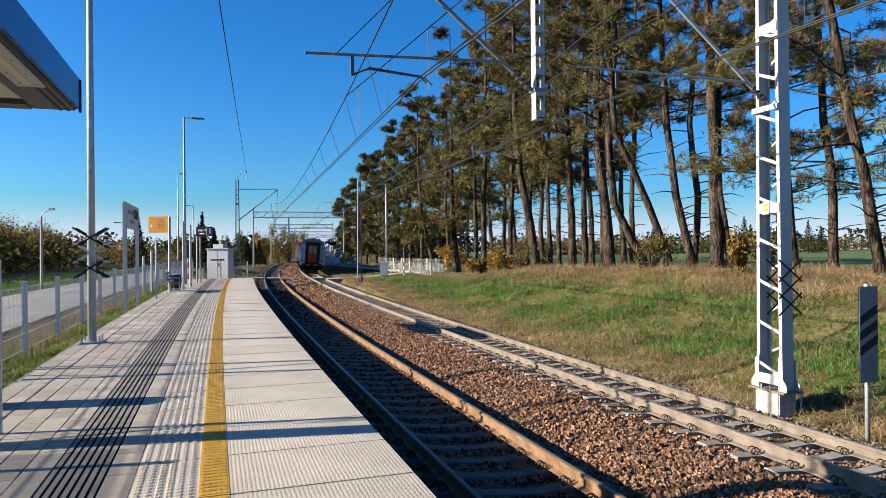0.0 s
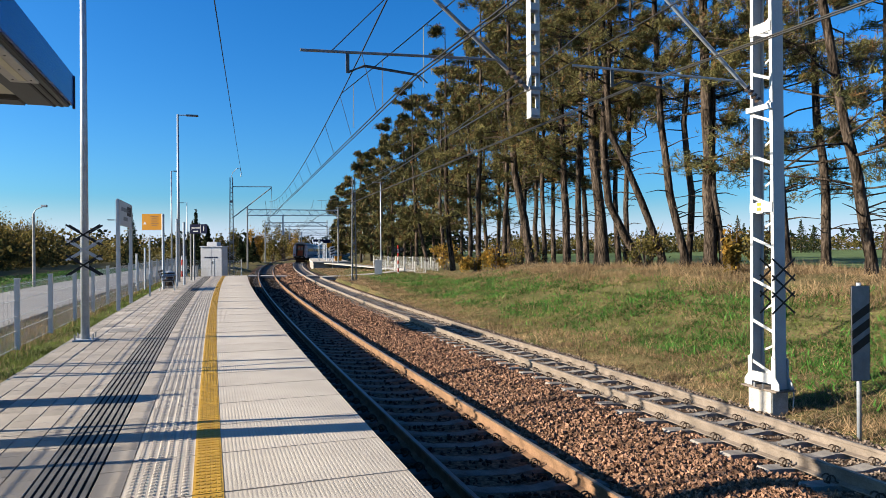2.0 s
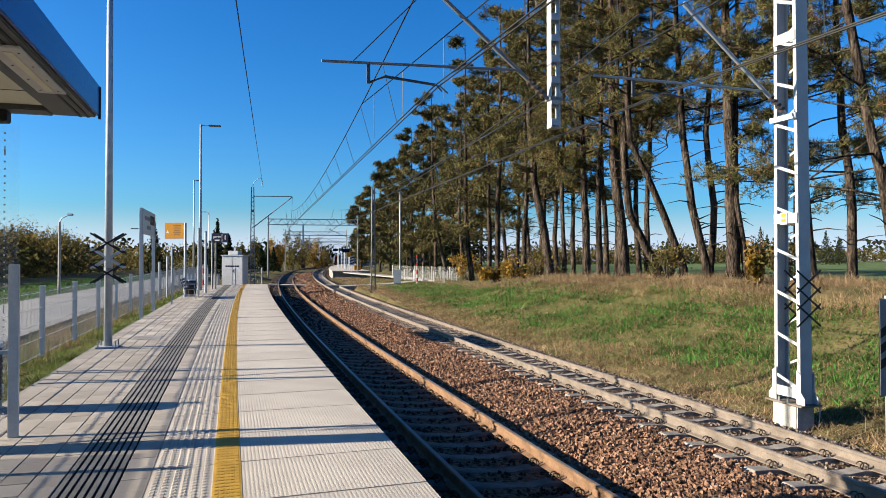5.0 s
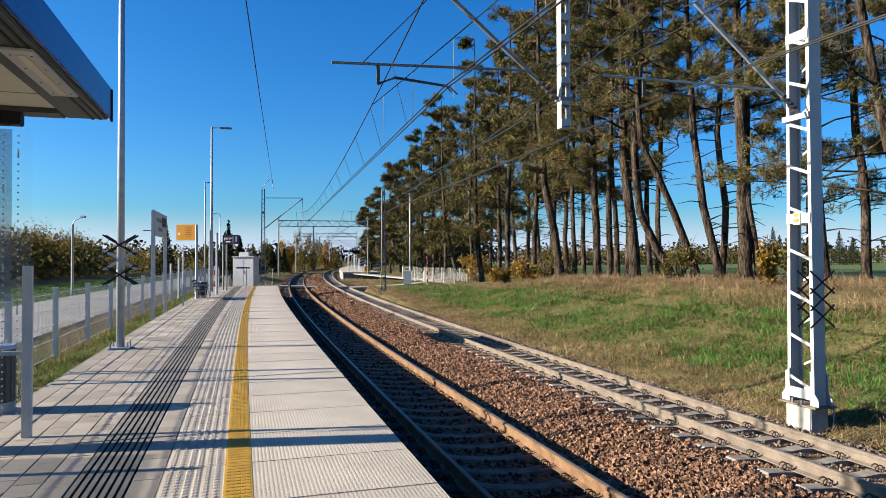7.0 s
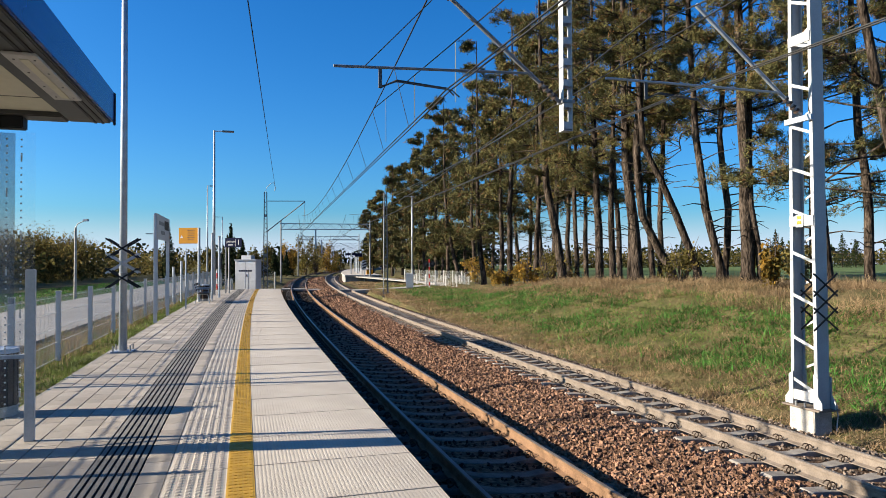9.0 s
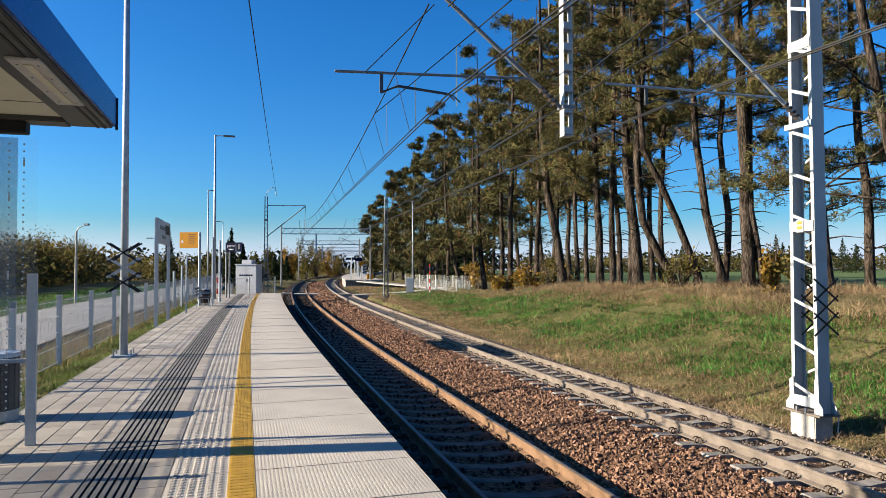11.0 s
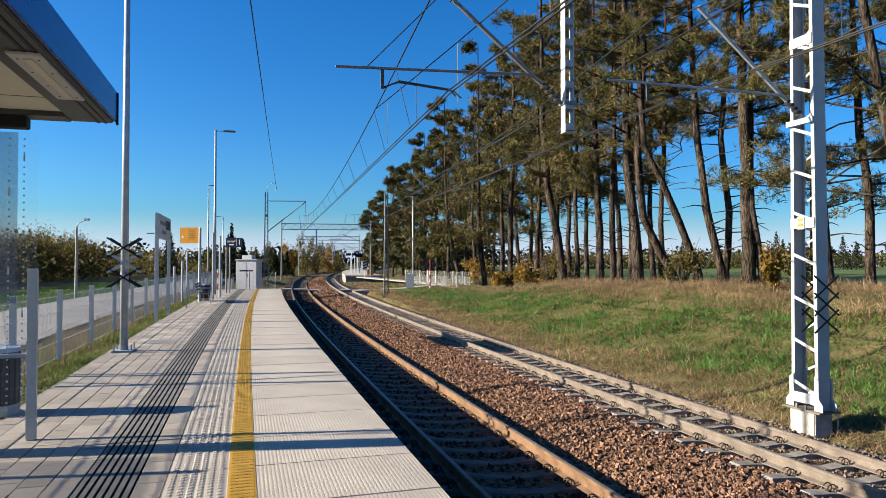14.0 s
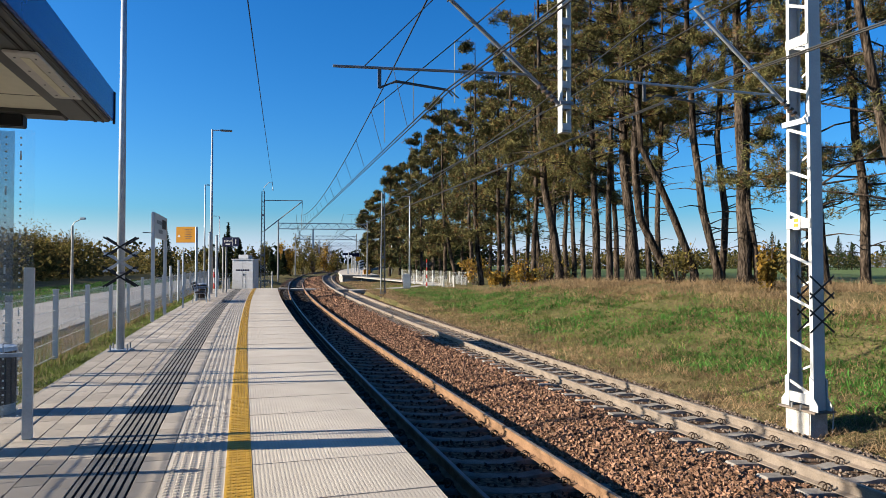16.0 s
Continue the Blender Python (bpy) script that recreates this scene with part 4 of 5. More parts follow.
# ---- shelter ----
s_c, n_c = along(-3.46, 7.05)
s_c, n_c = float(s_c[0]), float(n_c[0])
shelter = thing("platform_shelter", "platform shelter with blue fascia, cream soffit and glass walls", "shelter", stand(s_c, n_c, 0.035))
part("fascia", box(-0.03, 0.0, -11, 0.0, 3.25, 3.57, 0.006), M_BLUE, shelter, "glossy blue side fascia")
part("end_fascia", box(-3.2, -0.03, -0.03, 0.0, 3.25, 3.57, 0.006), M_BLUE, shelter)
part("corner_trim", box(-0.012, 0.012, -0.02, 0.012, 3.22, 3.56, 0.004), M_BLACK, shelter)
part("roof_deck", box(-3.2, -0.03, -11, -0.03, 3.45, 3.54), M_ALU, shelter)
part("soffit", box(-3.2, -0.40, -11, -0.30, 3.27, 3.30), M_SOFFIT, shelter, "cream soffit panels")
for y in (-0.9, -2.1, -3.3, -4.5):
    part("soffit_joint", box(-3.2, -0.4, y - 0.006, y, 3.266, 3.27), M_ALU, shelter)
part("edge_beam", box(-0.42, -0.03, -11, -0.03, 3.23, 3.45, 0.01), M_ALU, shelter, "grey edge beam with grooves")
for x in (-0.10, -0.17):
    part("beam_groove", box(x - 0.012, x + 0.012, -11, -0.04, 3.222, 3.231), M_BLACK, shelter)
part("end_beam", box(-3.2, -0.42, -0.30, -0.03, 3.22, 3.45, 0.01), M_ALU, shelter)
part("cross_beam", box(-3.2, -0.78, -0.26, -0.10, 3.10, 3.22, 0.01), M_BLACK, shelter)
light = part("light_fitting", box(-0.29, -0.07, -2.50, -1.14, 3.205, 3.226, 0.004), M_PALE, shelter, "long pale grey light fitting")
part("light_cover", box(-0.205, -0.145, -2.40, -1.24, 3.198, 3.205, 0.002), M_SOFFIT, light, "frosted strip cover")
for x in (-0.245, -0.11):
    for y in (-2.38, -2.03, -1.62, -1.26):
        part("screw", rod((x, y, 3.2), (x, y, 3.206), 0.008, sides=8), M_GALV_DARK, light)
part("end_glass", box(-2.42, -0.72, -0.06, -0.05, 0.03, 3.10), M_GLASS, shelter, "clear end glass with a dotted film")
part("film_band", box(-1.55, -0.90, -0.065, -0.061, 1.35, 3.08), M_FILM, shelter)
part("end_profile", box(-0.80, -0.71, -0.085, -0.025, -0.033, 1.70, 0.006), M_PALE, shelter, "grey end profile of the glass wall")
part("glass_rail", box(-2.42, -0.80, -0.075, -0.04, 0.80, 0.84, 0.004), M_GALV, shelter)
part("back_glass", box(-2.96, -2.94, -10, -0.45, 0.12, 1.35), M_TINT, shelter, "etched back glass")
# Unseen column, widened to cast the dark band across the pavers.
part("corner_column", box(-3.10, -2.97, -0.30, 0.02, -0.033, 3.25, 0.01), M_GALV, shelter)
for y in (-2.8, -5.2, -7.6):
    part("column", box(-3.08, -2.96, y - 0.06, y + 0.06, -0.033, 3.25, 0.01), M_GALV, shelter)

# dots on the glass film
bm = bmesh.new()
for i in range(6):
    for j in range(40):
        box(-1.50 + i * 0.13, -1.485 + i * 0.13, -0.072, -0.0655, 0.2 + j * 0.072, 0.215 + j * 0.072 + (0.05 if (i * 7 + j * 3) % 11 == 0 else 0), bm=bm)
tagged(part("film_dots", bm, M_SIGN_WHITE, shelter), kind="stuff")

# ---- platform fence ----
def fence_panel_mesh(width, height, gap=0.05):
    bm = bmesh.new()
    k = int(width / gap)
    for i in range(k + 1):
        y = i * width / k
        flat_bar((0, y, 0.03), (0, y, height), 0.003, 0.003, (1, 0, 0), bm)
    for z in (0.06, 0.06 + height * 0.24, height * 0.5, height * 0.74, height - 0.04):
        for x in (-0.006, 0.006):
            flat_bar((x, 0, z), (x, width, z), 0.006, 0.006, (1, 0, 0), bm)
    me = bpy.data.meshes.new("mesh_panel")
    bm.to_mesh(me)
    bm.free()
    me.materials.append(M_FENCE)
    return me


M_FENCE = mat("pale galvanised fence wire", (0.436, 0.444, 0.444), vary=0.1, rough=0.5, metal=0.2, bump=0)


def fence_post_mesh(height):
    bm = box(-0.045, 0.045, -0.035, 0.035, 0, height, 0.004)
    box(-0.053, 0.053, -0.043, 0.043, height, height + 0.03, 0.004, bm)
    me = bpy.data.meshes.new("post")
    bm.to_mesh(me)
    bm.free()
    me.materials.append(M_PALE)
    return me


def fence_run(label, poses, width, height):
    fence = thing("fence", label, "fence")
    panel, upright = fence_panel_mesh(width, height), fence_post_mesh(height + 0.05)
    for m in poses:
        shell("post", M_PALE, upright, fence, at=m)
        shell("mesh_panel", M_FENCE, panel, fence, at=m)
    shell("post", M_PALE, upright, fence, at=poses[-1] @ Matrix.Translation((0, width, 0)))
    return fence


fence_run("pale grey wire mesh fence along the platform", [stand(2.25 + i * 2.7, -6.75, -0.12) for i in range(22)], 2.7, 1.3)


def toward(p, q, k):
    p, q = Vector(p), Vector(q)
    h = math.degrees(math.atan2(q.y - p.y, q.x - p.x)) - 90
    return [Matrix.Translation(p.lerp(q, i / k)) @ pose(0, 0, 0, 0, 0, h) for i in range(k)], (q - p).length / k


for label, p, q, k, h in (("pale wire fence beside the crossing path", (-4.3, 76.5, -0.35), (2.8, 64.0, -0.42), 8, 1.3),
                          ("pale wire fence at the end of the path", (-3.6, 70.5, -0.4), (1.3, 60.7, -0.5), 5, 1.0),
                          ("pale wire fence closing the path", (1.3, 65.6, -0.42), (2.42, 60.7, -0.45), 3, 0.95)):
    m, w = toward(p, q, k)
    fence_run(label, m, w, h)

m, w = toward((-17.6, 47.2, -0.15), (-12.4, 49.4, -0.15), 3)
fence_run("pale wire fence in front of the equipment cabinet", m, w, 1.2)

# ---- striped distance board ----
sb = thing("distance_board", "white distance board with three black diagonal stripes", "railway sign", pose(7.14, 10.25, -1.28, 0, 0, 8))
part("post", rod((0, 0.03, -0.1), (0, 0.03, 2.48), 0.035, sides=10), M_GALV, sb, smooth=True)
# White panel; the shade on it is put in as dark grey.
part("panel", box(-0.165, 0.165, -0.012, 0.0, 0.93, 2.43, 0.004), M_GALV_DARK, sb)
part("rim", box(-0.172, 0.172, -0.006, 0.004, 0.923, 2.437), M_BLACK, sb)
for z in (1.34, 1.58, 1.82):
    bm = bmesh.new()
    v = [bm.verts.new(p) for p in ((-0.16, -0.0165, z), (0.16, -0.0165, z + 0.2), (0.16, -0.0165, z + 0.34), (-0.16, -0.0165, z + 0.14))]
    f = bm.faces.new(v)
    bmesh.ops.translate(bm, vec=(0, 0.004, 0), verts=[e for e in bmesh.ops.extrude_face_region(bm, geom=[f])["geom"] if isinstance(e, bmesh.types.BMVert)])
    part("stripe", bm, M_BLACK, sb)

# ---- farther platform ----
plat = thing("far_platform", "pale concrete platform along the second track", "platform", kind="structure")
shell("platform_wall", M_EDGE, sweep("platform_wall", [(6.3, -1.4), (6.3, -0.2), (11.6, -0.2), (11.6, -1.4)], 99, 300, 2.0), plat)
shell("platform_slab", M_SLAB, sweep("platform_slab", [(6.2, -0.2), (6.2, 0.0), (11.65, 0.0), (11.65, -0.2)], 98.8, 300, 2.0), plat)
for s, n, w, h, zt, m, nm, lb in ((106, 8.6, 1.1, 0.55, 3.3, M_SIGN_NAVY, "platform_sign", "navy platform sign on a grey post"),
                                  (103, 8.8, 0.75, 0.65, 2.7, M_SIGN_YELLOW, "warning_sign", "yellow information sign on a grey post"),
                                  (112, 7.5, 1.6, 0.35, 3.4, M_SIGN_NAVY, "platform_sign", "long navy platform sign on a grey post")):
    t = thing(nm, lb, "sign", stand(s, n, 0.0))
    part("post", rod((0, 0.05, 0), (0, 0.05, zt), 0.05, sides=8), M_GALV, t)
    part("panel", box(-w / 2, w / 2, -0.03, 0.0, zt - h, zt, 0.01), m, t)
for s, n in ((105, 7.4), (116, 8.8), (121, 8.9), (127, 8.6), (109, 9.3), (134, 9.0)):
    stake = thing("sign_post", "slim grey post on the farther platform", "post", stand(s, n, 0.0), "bare posts")
    part("pole", rod((0, 0, 0), (0, 0, 3.3), 0.06, sides=8), M_GALV, stake)
    part("cap", rod((0, 0, 3.3), (0, 0, 3.33), 0.07, sides=8), M_GALV_DARK, stake)
sb2 = thing("distance_board", "small white board with black diagonal stripes", "railway sign", stand(98.6, 9.0, -0.9))
part("panel", box(-0.3, 0.3, -0.2, -0.16, 1.7, 3.1, 0.01), M_SIGN_WHITE, sb2)
for z in (1.9, 2.3, 2.7):
    part("stripe", flat_bar((-0.29, -0.21, z), (0.29, -0.21, z + 0.22), 0.17, 0.01), M_BLACK, sb2)
part("post", rod((0, -0.13, 0), (0, -0.13, 3.1), 0.05, sides=8), M_GALV, sb2)
grit = thing("grit_box", "yellow grit box on the farther platform", "box", stand(104, 10.2, 0.0))
part("body", box(-0.5, 0.5, -0.35, 0.35, 0, 0.6, 0.04), M_SIGN_YELLOW, grit)
part("lid", box(-0.54, 0.54, -0.39, 0.39, 0.6, 0.72, 0.03), M_SIGN_YELLOW, grit)

# ---- crossing signal and boxes ----
sig = thing("crossing_signal", "crossing signal with black lamp heads on a striped post", "railway signal", pose(-1.23, 63.1, -0.75))
for i in range(8):
    part("post_band", rod((0, 0, i * 0.36), (0, 0, (i + 1) * 0.36), 0.07, sides=10), M_RED if i % 2 else M_SIGN_WHITE, sig)
for x in (-0.29, 0.29):
    head = part("lamp_head", rod((x, -0.05, 2.42), (x, 0.05, 2.42), 0.29, sides=20), M_BLACK, sig)
    part("visor", rod((x, -0.3, 2.42), (x, -0.05, 2.42), 0.13, 0.12, 14), M_BLACK, head)
    part("lens", rod((x, -0.31, 2.42), (x, -0.3, 2.42), 0.10, sides=14), M_WINDOW, head)
cb = thing("relay_box", "grey relay box beside the crossing path", "cabinet", pose(-3.15, 64.2, -0.75))
part("body", box(-0.35, 0.35, -0.3, 0.3, 0.15, 1.5, 0.03), M_GALV, cb)
part("foot", box(-0.3, 0.3, -0.25, 0.25, -0.2, 0.15), M_FOUND, cb)
left_sig = thing("crossing_signal", "black signal head on a striped post near the cabinet", "railway signal", pose(-16.2, 48.0, -0.5))
for i in range(6):
    part("post_band", rod((0, 0, i * 0.4), (0, 0, (i + 1) * 0.4), 0.06, sides=10), M_RED if i % 2 else M_SIGN_WHITE, left_sig)
part("lamp_head", box(-0.35, 0.35, -0.12, 0.12, 1.9, 2.7, 0.05), M_BLACK, left_sig)

# an unseen pylon beside the road, added to cast lattice shadow lines across the platform
pylon = thing("lattice_pylon", "unseen steel lattice pylon, added for its shadow on the platform", "pylon", beside(-8.1, 9.85, -0.3))
for y in (-0.44, 0.44):
    part("leg", rod((0, y, 0), (0, y, 7.5), 0.055, 0.045, 8), M_GALV, pylon)
for i in range(4):
    g = 1 if i % 2 else -1
    part("lacing", rod((0, -0.44 * g, 0.3 + i * 1.5), (0, 0.44 * g, 1.8 + i * 1.5), 0.03, sides=6), M_GALV, pylon)
part("foot", box(-0.3, 0.3, -0.7, 0.7, -0.3, 0.02, 0.02), M_FOUND, pylon)


# ---- plants ----
def leaf_mesh(name, centres, size, rng, aspect=0.5, tri=True):
    """Many small leaves, each a pointed blade turned at random, in one mesh."""
    k = len(centres)
    d = rng.normal(size=(k, 3))
    d /= np.linalg.norm(d, axis=1)[:, None]
    e = np.cross(d, rng.normal(size=(k, 3)))
    e /= np.linalg.norm(e, axis=1)[:, None]
    size = np.broadcast_to(size, (k,))[:, None] * rng.uniform(0.6, 1.3, (k, 1))
    a, b = d * size * 0.5, e * size * 0.5 * aspect
    if tri:
        v = np.stack([centres - a - b, centres - a + b, centres + a], 1)
        return mesh_np(name, v.reshape(-1, 3), np.arange(k * 3).reshape(-1, 3))
    v = np.stack([centres - a, centres + b, centres + a, centres - b], 1)
    return mesh_np(name, v.reshape(-1, 3), np.arange(k * 4).reshape(-1, 4))


def needle_tufts(name, at, out, size, rng, per=8, slim=0.115):
    """Tufts of long needles that splay from twig ends. at: twig ends; out: the twigs' directions."""
    k = len(at)
    d = out[:, None] * 0.6 + rng.normal(size=(k, per, 3)) * 0.75
    d /= np.linalg.norm(d, axis=2)[..., None]
    e = np.cross(d, rng.normal(size=(k, per, 3)))
    e /= np.linalg.norm(e, axis=2)[..., None]
    length = size[:, None, None] * rng.uniform(0.6, 1.25, (k, per, 1))
    root = at[:, None] + rng.normal(size=(k, per, 3)) * size[:, None, None] * 0.16
    tip = root + d * length
    w = e * length * slim
    v = np.stack([root - w * 0.9, root + w * 0.9, tip], 2)
    return mesh_np(name, v.reshape(-1, 3), np.arange(k * per * 3).reshape(-1, 3))


def pine(seed, x, y, z, height, r, bend, crown_from, spread, tufts, tuft_size, dry=0.14, label="tall black pine with rough bark and dark needles", limbs=26):
    """A pine: a bent tapering trunk, uneven limbs with twigs, and needle tufts in clumps at the twig ends.
    bend: sideways shift of the trunk at 3, 6 and 10 m."""
    rng = np.random.default_rng(seed)
    tree = thing("pine_tree", label, "tree", pose(x, y, z), "row of pines")
    zs = np.array([-0.3, 0.0, 0.5, 1.5, 3, 4.5, 6, 8, 10, 13, 16, height])
    bx = np.interp(zs, [0, 0.5, 3, 6, 10, height], [0, 0.02, bend[0], bend[1], bend[2], bend[2] * 1.1])
    by = rng.normal(0, 0.06, len(zs)) + np.linspace(0, rng.uniform(-0.6, 0.6), len(zs))
    rad = np.interp(zs, [-0.3, 0.0, 0.5, 3, 10, height], [r * 1.55, r * 1.4, r * 1.12, r, r * 0.68, r * 0.12])
    own = bmesh.new()
    rings, sides = [], 11
    for i in range(len(zs)):
        rings.append([own.verts.new((bx[i] + math.cos(a) * rad[i] * rng.uniform(0.9, 1.1), by[i] + math.sin(a) * rad[i] * rng.uniform(0.9, 1.1), zs[i])) for a in np.arange(sides) * 2 * math.pi / sides])
    for u, v in zip(rings, rings[1:]):
        for j in range(sides):
            own.faces.new((u[j], u[(j + 1) % sides], v[(j + 1) % sides], v[j]))
    part("trunk", own, M_BARK, tree, smooth=True)
    wood = bmesh.new()
    ends, ways, split = [], [], y < 44
    for i in range(limbs):
        t = (i + rng.random()) / limbs
        h0 = crown_from + (height - crown_from) * t**1.1
        a = rng.uniform(0, 2 * math.pi)
        reach = spread * (0.45 + 0.75 * rng.random()) * (1.0 - 0.72 * t**1.6)
        p = np.array([np.interp(h0, zs, bx), np.interp(h0, zs, by), h0])
        way = np.array([math.cos(a), math.sin(a), rng.uniform(-0.15, 0.45)])
        pts, droop = [p], rng.uniform(-0.25, 0.25)
        for k in range(1, 5):
            pts.append(p + way * reach * k / 4 + np.array([rng.normal(0, 0.12), rng.normal(0, 0.12), droop * (k / 4) ** 2 * reach * 0.5]) * (reach / 3))
        tube([Vector(q) for q in pts], 0.075 * (1 - 0.6 * t) * (r / 0.27), 5, 0.014, wood)
        for j in range(5):
            f = rng.uniform(0.4, 1.0)
            base = np.array([np.interp(f * 4, range(5), [q[c] for q in pts]) for c in range(3)])
            side = way + rng.normal(0, 0.7, 3)
            side[2] = side[2] * 0.5 + 0.15
            end = base + side / np.linalg.norm(side) * reach * rng.uniform(0.18, 0.42)
            tube([Vector(base), Vector((base + end) / 2) + Vector((0, 0, 0.05)), Vector(end)], 0.022, 4, 0.008, wood)
            m = max(3, int(tufts / (limbs * 5) * rng.uniform(0.5, 1.5)))
            u = 0.55 + 0.5 * rng.random(m)
            ends.append(base + (end - base) * u[:, None] + rng.normal(0, 0.10 + reach * 0.022 if split else 0.16 + reach * 0.034, (m, 3)) * np.array([1, 1, 0.65]))
            ways.append(np.tile(side / np.linalg.norm(side) + np.array([0, 0, 0.5]), (m, 1)) + rng.normal(0, 0.3, (m, 3)))
        if split:
            part("limb", wood, M_BARK, tree)
            wood = bmesh.new()
    for i in range(10):
        h0 = rng.uniform(max(1.2, crown_from - 4.5), crown_from)
        a = rng.uniform(0, 2 * math.pi)
        p = Vector((np.interp(h0, zs, bx), np.interp(h0, zs, by), h0))
        q = p + Vector((math.cos(a), math.sin(a), rng.uniform(-0.2, 0.3))) * rng.uniform(0.5, 1.6)
        tube([p, (p + q) / 2 + Vector((0, 0, 0.08)), q], 0.03, 4, 0.008, wood)
        if split:
            part("dead_limb", wood, M_BARK, tree)
            wood = bmesh.new()
    if split:
        wood.free()
    else:
        tagged(part("branching", wood, M_BARK, tree, "bare grey-brown limbs"), kind="stuff")
    ends, ways = np.concatenate(ends), np.concatenate(ways)
    ways /= np.linalg.norm(ways, axis=1)[:, None]
    brown = rng.random(len(ends)) < dry
    for mask, m, nm in ((~brown, M_NEEDLE, "crown"), (brown, M_NEEDLE_DRY, "dry_needles")):
        if mask.any():
            shell(nm, m, needle_tufts(nm, ends[mask], ways[mask], tuft_size * rng.uniform(0.7, 1.2, mask.sum()), rng, 9 if split else 8, 0.07 if split else 0.105), tree)
    return tree


def at_view(k, n):
    """Where the bearing k (x over y) crosses the line n metres right of the railway."""
    ys = np.arange(12, 200, 0.25)
    s, off = along(k * ys, ys)
    i = int(np.argmin(np.abs(off - n)))
    return float(k * ys[i]), float(ys[i])


# bearing, offset from the line, height, trunk radius, trunk bend, crown base, spread
PINES = [
    (0.715, 15.0, 19, 0.19, (-0.45, -1.0, -1.7), 2.6, 4.6), (0.578, 15.6, 20, 0.18, (-0.2, -0.4, -0.3), 3.0, 4.4), (0.479, 15.4, 19, 0.15, (-0.35, -0.3, -0.2), 5.2, 3.2),
    (0.458, 15.2, 21, 0.29, (-0.05, -0.15, -0.3), 6.0, 4.0), (0.418, 15.0, 19, 0.20, (-0.55, -0.85, -1.1), 6.0, 3.4), (0.424, 15.5, 20, 0.17, (0.1, -0.25, 0.1), 6.2, 3.4),
    (0.382, 15.4, 18, 0.20, (-0.9, -2.3, -2.6), 7.0, 3.2), (0.342, 15.3, 20, 0.24, (-1.35, -1.6, -1.3), 7.4, 3.4), (0.327, 16.5, 19, 0.17, (0.0, 0.1, 0.3), 5.0, 3.0),
    (0.292, 15.4, 21, 0.33, (-0.1, -0.45, -0.5), 7.0, 3.6), (0.281, 16.0, 19, 0.18, (0, 0, 0), 6.0, 2.8), (0.254, 15.6, 20, 0.21, (-0.05, 0, 0.1), 5.0, 3.3), (0.236, 15.3, 20, 0.26, (0, -0.1, -0.2), 5.4, 3.4),
    (0.201, 16.5, 19, 0.18, (-0.05, -0.1, 0), 5.4, 3.0), (0.179, 15.2, 21, 0.33, (-0.3, -0.9, -1.2), 6.4, 3.8), (0.165, 16.2, 20, 0.24, (0.2, 0.3, 0.5), 5.8, 3.4), (0.14, 15.5, 20, 0.22, (0.1, 0.3, 0.2), 5.5, 3.4),
    (0.101, 15.2, 21, 0.27, (0, 0, 0.2), 5.0, 3.8), (0.088, 15.8, 20, 0.24, (0.1, 0, 0), 5.5, 3.6), (0.062, 15.3, 21, 0.27, (-0.3, -0.5, -0.5), 5.2, 3.9), (0.046, 17.6, 20, 0.24, (0.1, -0.2, 0), 5.0, 3.8),
    (0.024, 17.6, 20.5, 0.28, (-0.6, -1.2, -1.5), 4.6, 4.0), (0.008, 17.6, 20.5, 0.27, (0, 0.2, 0), 4.0, 4.0), (-0.010, 17.6, 20.5, 0.27, (0, 0, 0), 3.2, 4.0), (-0.028, 17.6, 21, 0.27, (0, 0, 0), 3.0, 4.0),
    (-0.044, 17.6, 20, 0.27, (0, 0, 0), 2.6, 4.2), (-0.060, 17.6, 21, 0.27, (0, 0, 0), 2.5, 4.2), (-0.075, 15.2, 20.0, 0.27, (0, 0, 0), 2.2, 4.3), (-0.090, 15.2, 18.5, 0.27, (0, 0, 0), 2.0, 4.2), (-0.104, 14.6, 17.5, 0.26, (0, 0, 0), 1.8, 4.0),
]
for i, (k, n, h, r, bend, base, spread) in enumerate(PINES):
    x, y = at_view(k, n)
    near = y < 44
    pine(100 + i, x, y, float(ground_z(np.array([x]), np.array([y]))[0]) - 0.05, h, r * 0.78, bend, base if k > 0.1 else base * 0.72, spread, (4300 if 0.33 < k < 0.49 else 6000) if near else (2900 if k < 0.1 else 2500), 0.19 if near else 0.22 + 0.0045 * (y - 40), 0.14 if k > 0 else 0.16)
# a second, looser rank behind the first
rng_rank = np.random.default_rng(77)
for i, k in enumerate((0.74, 0.64, 0.555, 0.315, 0.265, 0.215, 0.19, 0.13, 0.15, 0.115, 0.075, 0.035, 0.0, -0.035, -0.07)):
    x, y = at_view(k, 19.5 + rng_rank.uniform(-1, 2))
    pine(300 + i, x, y, float(ground_z(np.array([x]), np.array([y]))[0]) - 0.05, 20.5 + rng_rank.uniform(-1.5, 1.5), 0.17, tuple(np.cumsum(rng_rank.normal(0, 0.15, 3))), (3.2 if k > 0.5 else 5.5) if k > 0.1 else 3.0, 3.8, 1900, 0.25 + 0.005 * max(0, y - 35), 0.15)


